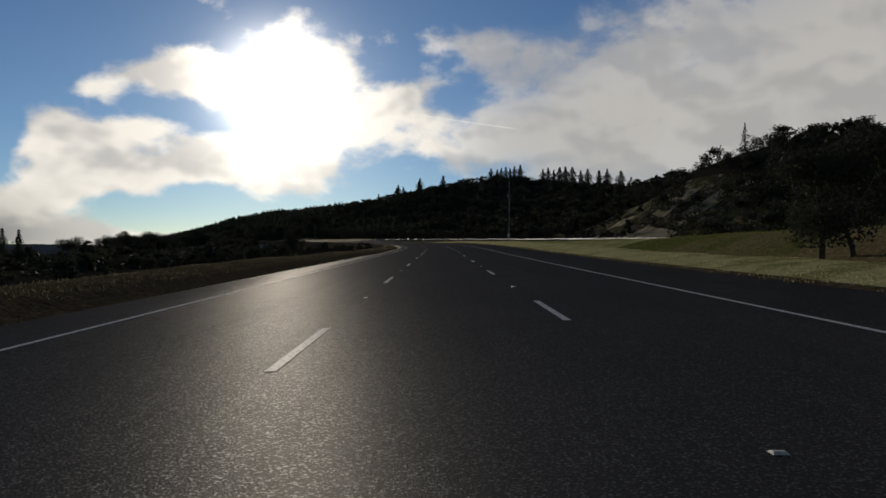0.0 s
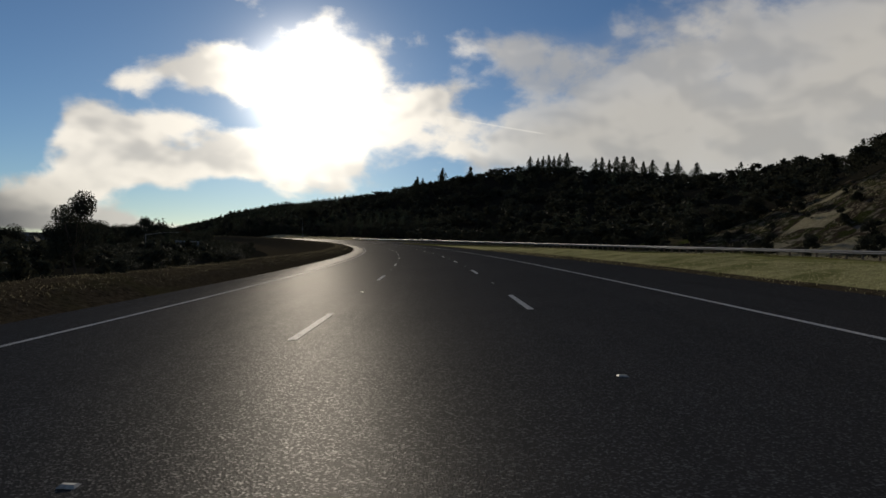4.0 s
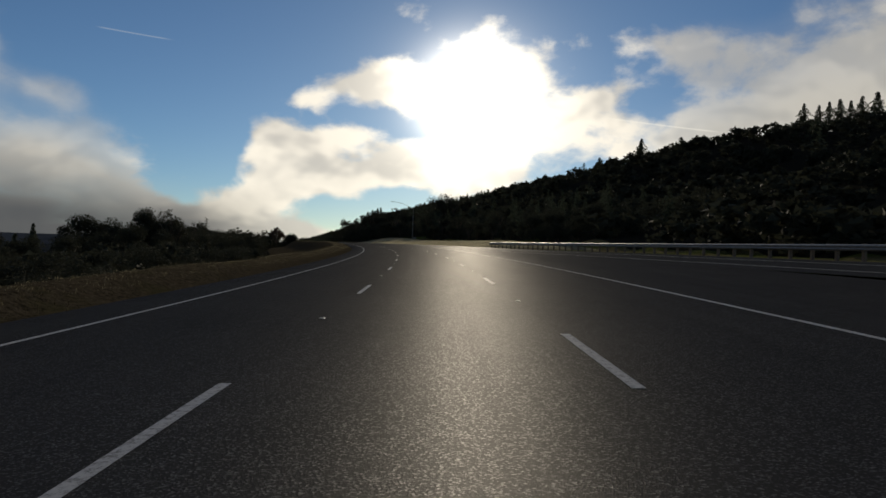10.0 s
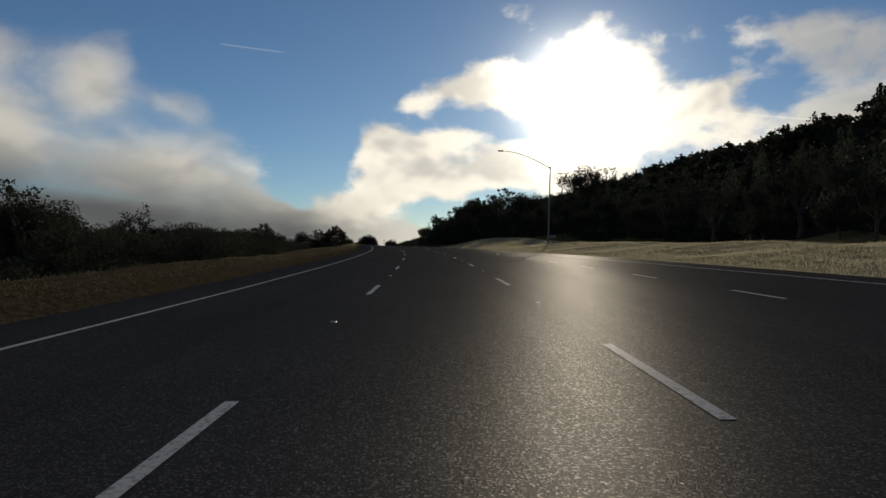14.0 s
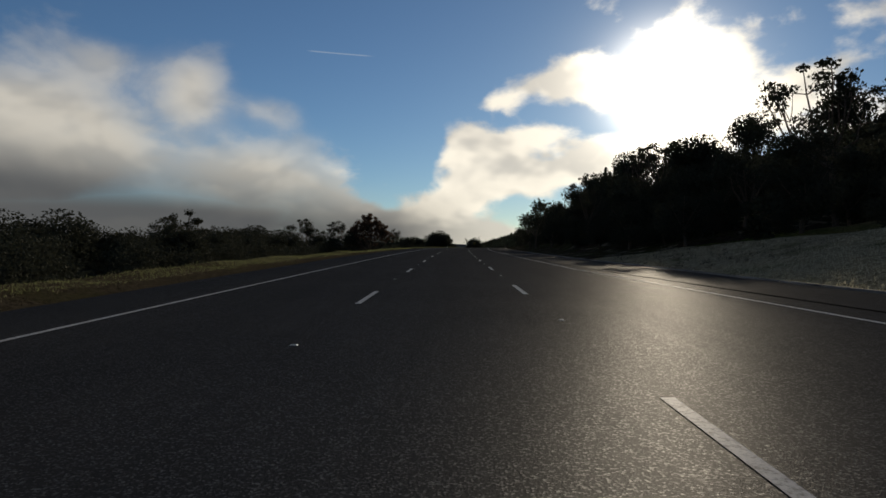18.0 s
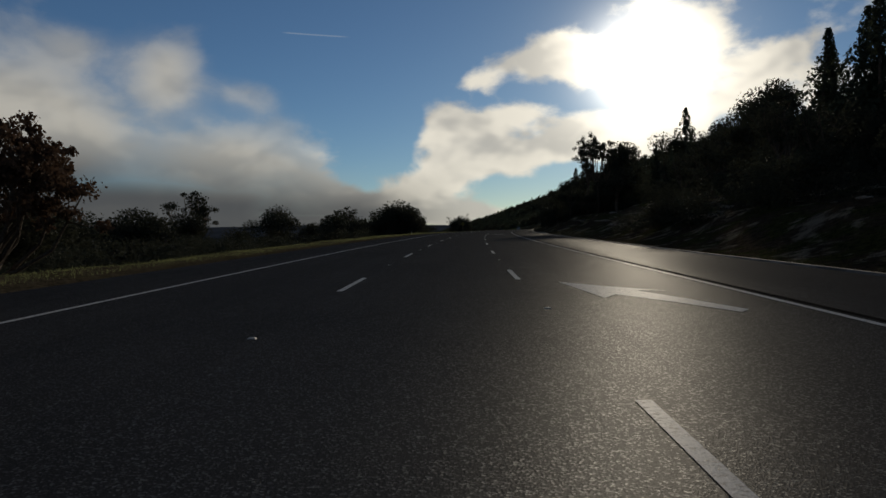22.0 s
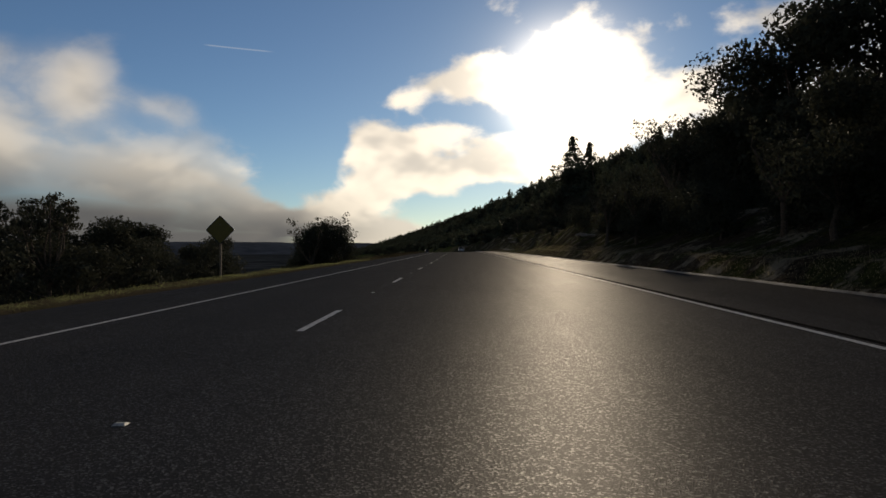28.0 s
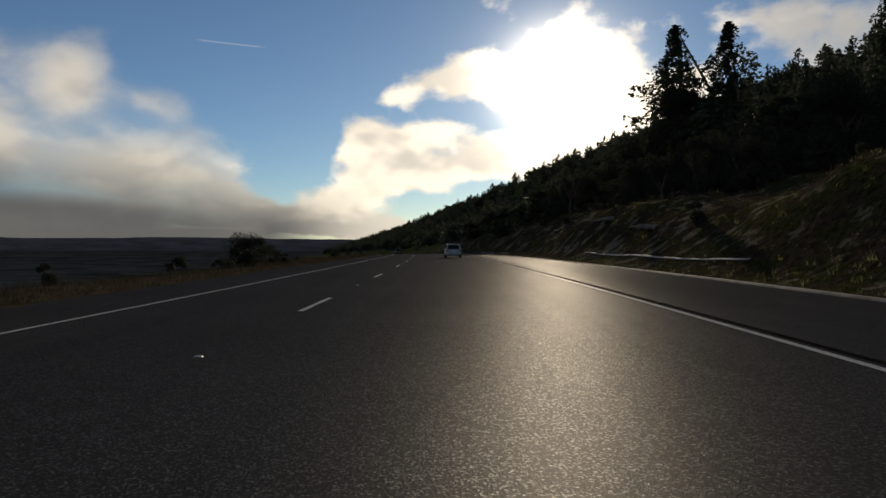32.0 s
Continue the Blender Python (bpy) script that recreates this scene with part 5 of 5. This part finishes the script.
def vehicle(name, paint, length, width, height, label, tall_back=True):
    """A passenger car; its tail is at y = 0 and it faces along y."""
    car = tagged(new(name), label, "car", "cars on the freeway")
    w, belt, sill = width / 2, height * 0.58, 0.24
    lower = [(0.0, ring_of(w * 0.80, 0.42, belt * 0.92)), (0.06, ring_of(w * 0.93, 0.34, belt * 0.97)), (0.3, ring_of(w, sill, belt)), (1.3, ring_of(w, sill, belt * 1.01)),
             (length * 0.62, ring_of(w, sill, belt)), (length * 0.72, ring_of(w * 0.99, sill, belt * 0.96)), (length * 0.92, ring_of(w * 0.95, sill, belt * 0.84)),
             (length * 0.985, ring_of(w * 0.86, 0.3, belt * 0.72)), (length, ring_of(w * 0.78, 0.38, belt * 0.6))]
    body_bm = loft(lower)
    part("body", from_bm("body", body_bm, paint), car)
    back_y = 0.12 if tall_back else 0.55
    cabin = []
    for y, half, top in ((back_y, w * 0.86, belt + 0.02), (back_y + 0.3, w * 0.80, height * 0.955), (back_y + 0.65, w * 0.76, height), (length * 0.45, w * 0.76, height),
                         (length * 0.54, w * 0.77, height * 0.97), (length * 0.74, w * 0.86, belt * 0.98)):
        cabin.append((y, [(w * 0.93, belt - 0.06), (half + 0.03, belt + (top - belt) * 0.55), (half, top - 0.05), (half * 0.8, top), (-half * 0.8, top), (-half, top - 0.05), (-half - 0.03, belt + (top - belt) * 0.55), (-w * 0.93, belt - 0.06)]))
    part("cabin", from_bm("cabin", loft(cabin), paint), car)
    # rear window, set into the sloping back
    def pane(corners, out):
        bm = bmesh.new()
        a = [bm.verts.new(c) for c in corners]
        b = [bm.verts.new(Vector(c) + Vector(out)) for c in corners]
        bm.faces.new(b)
        bm.faces.new(a[::-1])
        for k in range(len(a)):
            bm.faces.new((a[k], a[(k + 1) % len(a)], b[(k + 1) % len(a)], b[k]))
        bmesh.ops.recalc_face_normals(bm, faces=bm.faces[:])
        return bm
    yb, yt = back_y - 0.012 + 0.03, back_y + 0.245
    part("rear_window", from_bm("rear_window", pane([(-w * 0.70, yb, belt + 0.06), (w * 0.70, yb, belt + 0.06), (w * 0.64, yt, height * 0.90), (-w * 0.64, yt, height * 0.90)], (0, -0.03, 0.02)), CAR_GLASS), car)
    part("windscreen", from_bm("windscreen", pane([(-w * 0.76, length * 0.735, belt + 0.03), (w * 0.76, length * 0.735, belt + 0.03), (w * 0.66, length * 0.555, height * 0.945), (-w * 0.66, length * 0.555, height * 0.945)], (0, 0.03, 0.02)), CAR_GLASS), car)
    for sx in (-1, 1):
        for y0, y1 in ((back_y + 0.45, length * 0.36), (length * 0.375, length * 0.56)):
            part("side_window", from_bm("side_window", pane([(sx * w * 0.895, y0, belt + 0.04), (sx * w * 0.895, y1, belt + 0.04), (sx * w * 0.81, y1 - 0.12, height * 0.90), (sx * w * 0.81, y0 + 0.08, height * 0.90)], (sx * 0.022, 0, 0.006)), CAR_GLASS), car)
        x0, x1 = sorted((sx * w * 0.66, sx * w * 0.96))
        part("tail_light", from_bm("tail_light", block(x0, x1, -0.02, 0.12, belt * 0.80, belt * 0.99, 0.03), LAMP_RED), car, "red plastic tail light")
        x0, x1 = sorted((sx * w * 0.98, sx * w * 1.15))
        part("wing_mirror", from_bm("wing_mirror", block(x0, x1, length * 0.60, length * 0.60 + 0.12, belt + 0.02, belt + 0.17, 0.03), paint), car)
        x0, x1 = sorted((sx * w * 0.5, sx * w * 0.9))
        part("headlight", from_bm("headlight", block(x0, x1, length * 0.955, length * 0.985, belt * 0.60, belt * 0.72, 0.03), PLASTIC_WHITE), car, "clear headlight")
    part("rear_bumper", from_bm("rear_bumper", block(-w * 0.9, w * 0.9, -0.09, 0.2, 0.36, 0.56, 0.05), paint), car)
    part("number_plate", from_bm("number_plate", block(-0.16, 0.16, -0.115, -0.095, 0.62, 0.77, 0.004), PLASTIC_WHITE), car, "pale blank plate")
    part("spoiler", from_bm("spoiler", block(-w * 0.70, w * 0.70, back_y + 0.1, back_y + 0.42, height * 0.955, height * 0.985, 0.012), paint), car)
    tyre_me = from_bm("tyre", lathe([(0.2, -0.1), (0.31, -0.1), (0.33, -0.06), (0.33, 0.06), (0.31, 0.1), (0.2, 0.1)], 24), RUBBER)
    rim_me = from_bm("rim", lathe([(0.06, -0.104), (0.19, -0.09), (0.2, -0.06), (0.2, 0.06), (0.19, 0.09), (0.06, 0.104)], 20), STEEL)
    for sx in (-1, 1):
        for y in (0.72, length - 0.85):
            wheel = part("wheel", tyre_me, car)
            wheel.matrix_basis = pose(sx * (w - 0.1), y, 0.33, 0, 90, 0)
            rim = part("rim", rim_me, wheel)
    return car


silver = vehicle("hatchback_car", CAR_SILVER, 4.3, 1.78, 1.5, "silver-grey hatchback car standing on the asphalt")
silver.matrix_world = road_pose(1122, 4.5, float(bank_z(1122, 4.5)) + 0.004)
dark = vehicle("sport_utility_car", CAR_DARK, 4.8, 1.92, 1.85, "dark tall sport utility car on the asphalt")
dark.matrix_world = road_pose(1262, -1.8, float(bank_z(1262, -1.8)) + 0.004)


# ===== grass on the verges, one blade bunch after another =====
def tufts(name, count, place, tall, mat, label, wide=0.1):
    g = np.random.default_rng(len(name) + count)
    s, u = place(g, count)
    x, y = on_road(s, u)
    z = land(s, u)
    blades = 6
    n = count * blades
    bx = np.repeat(x, blades) + g.normal(size=n) * wide
    by = np.repeat(y, blades) + g.normal(size=n) * wide
    bz = np.repeat(z, blades) - 0.03
    h = np.repeat(tall[0] + (tall[1] - tall[0]) * g.random(count) ** 1.6, blades) * (0.6 + 0.5 * g.random(n))
    ang = g.random(n) * 6.283
    wx, wy = np.cos(ang) * 0.009, np.sin(ang) * 0.009
    lx, ly = g.normal(size=n) * h * 0.35, g.normal(size=n) * h * 0.35
    v = np.stack([np.stack([bx - wx, by - wy, bz], 1), np.stack([bx + wx, by + wy, bz], 1), np.stack([bx + lx, by + ly, bz + h], 1)], 1).reshape(-1, 3)
    return tagged(new(name, fast_mesh(name, v, np.arange(3 * n).reshape(n, 3), mat)), label, "grass", kind="stuff")


def left_place(s0, s1, near, far, power=1.0):
    def place(g, n):
        s = s0 + (s1 - s0) * g.random(n)
        return s, lin(PAVED_LEFT, s) - near - (far - near) * g.random(n) ** power
    return place


tufts("left_brown_grass", 17000, left_place(-20, 640, 0.25, 2.2), (0.03, 0.1), TUFT_BROWN, "brown winter grass on the low bank beside the left shoulder", 0.3)
tufts("left_dry_grass", 19000, left_place(-20, 640, 1.1, 3.0), (0.02, 0.085), TUFT_STRAW, "pale dry straw grass on the crest of the left bank", 0.3)
tufts("left_verge_grass", 19000, left_place(600, 1040, 1.3, 2.7), (0.03, 0.11), TUFT_OLIVE, "short green grass on the crest of the left verge", 0.3)
tufts("left_shade_grass", 6000, left_place(600, 1030, 0.2, 1.2), (0.04, 0.12), TUFT_BROWN, "short brown grass beside the left shoulder")
tufts("left_brush_grass", 7000, left_place(1000, 1190, 0.4, 3.6), (0.12, 0.4), TUFT_BROWN, "brownish dry brush along the left verge")


def right_place(s0, s1, wide):
    def place(g, n):
        s = s0 + (s1 - s0) * g.random(n)
        return s, lin(PAVED_RIGHT, s) + 0.3 + wide * g.random(n) ** 1.3
    return place


tufts("right_verge_grass", 25000, lambda g, n: (lambda s: (s, lin(PAVED_RIGHT, s) + lin([(200, 0.35), (250, 0.8)], s) + (lin(STRIP, s) + lin([(200, 0.3), (250, -0.3)], s)) * g.random(n)))(-5 + 268 * g.random(n)), (0.02, 0.07), TUFT_YELLOW, "pale yellow grass on the strip beside the right shoulder", 0.3)
tufts("ramp_nose_grass", 5000, lambda g, n: (lambda s: (s, lin(PAVED_RIGHT, s) + lin([(200, 0.35), (250, 0.8)], s) + (lin(STRIP, s) + lin([(200, 0.3), (250, -0.3)], s)) * g.random(n)))(263 + 55 * g.random(n)), (0.02, 0.08), TUFT_OLIVE, "short dull green grass between the shoulder and the ramp", 0.3)
tufts("right_mound_grass", 12000, lambda g, n: (lambda s: (s, lin(PAVED_RIGHT, s) + 4 + 14 * g.random(n)))(-5 + 190 * g.random(n)), (0.06, 0.2), TUFT_GREEN, "green grass on the low mound beyond the right verge", 0.3)
tufts("knoll_dry_grass", 9000, lambda g, n: (222 + 68 * g.random(n), 58 + 48 * g.random(n)), (0.15, 0.4), TUFT_PALE, "pale dry grass on the open flank of the knoll")
tufts("bank_frosty_grass", 44000, right_place(438, 625, 15), (0.06, 0.2), TUFT_PALE, "pale frosted grass on the bank beside the merge", 0.3)
tufts("slope_grass", 12000, right_place(625, 1170, 9), (0.1, 0.35), TUFT_BROWN, "rough brown grass at the foot of the cut slope")
tufts("berm_grass", 9000, lambda g, n: (lambda s: (s, lin(PAVED_RIGHT, s) + 0.2 + 2.6 * g.random(n)))(915 + 125 * g.random(n)), (0.03, 0.1), TUFT_STRAW, "short pale green grass on the low bank beside the shoulder", 0.25)
tufts("cut_slope_grass", 2500, right_place(1000, 1160, 18), (0.1, 0.35), TUFT_OLIVE, "clumps of rough grass on the cut slope")
tufts("cut_slope_brush", 6000, right_place(960, 1160, 20), (0.12, 0.45), TUFT_BROWN, "low brown brush on the cut slope")
tufts("cut_slope_dry_grass", 7000, right_place(720, 1160, 20), (0.15, 0.45), TUFT_BROWN, "thin dry grass on the cut slope")
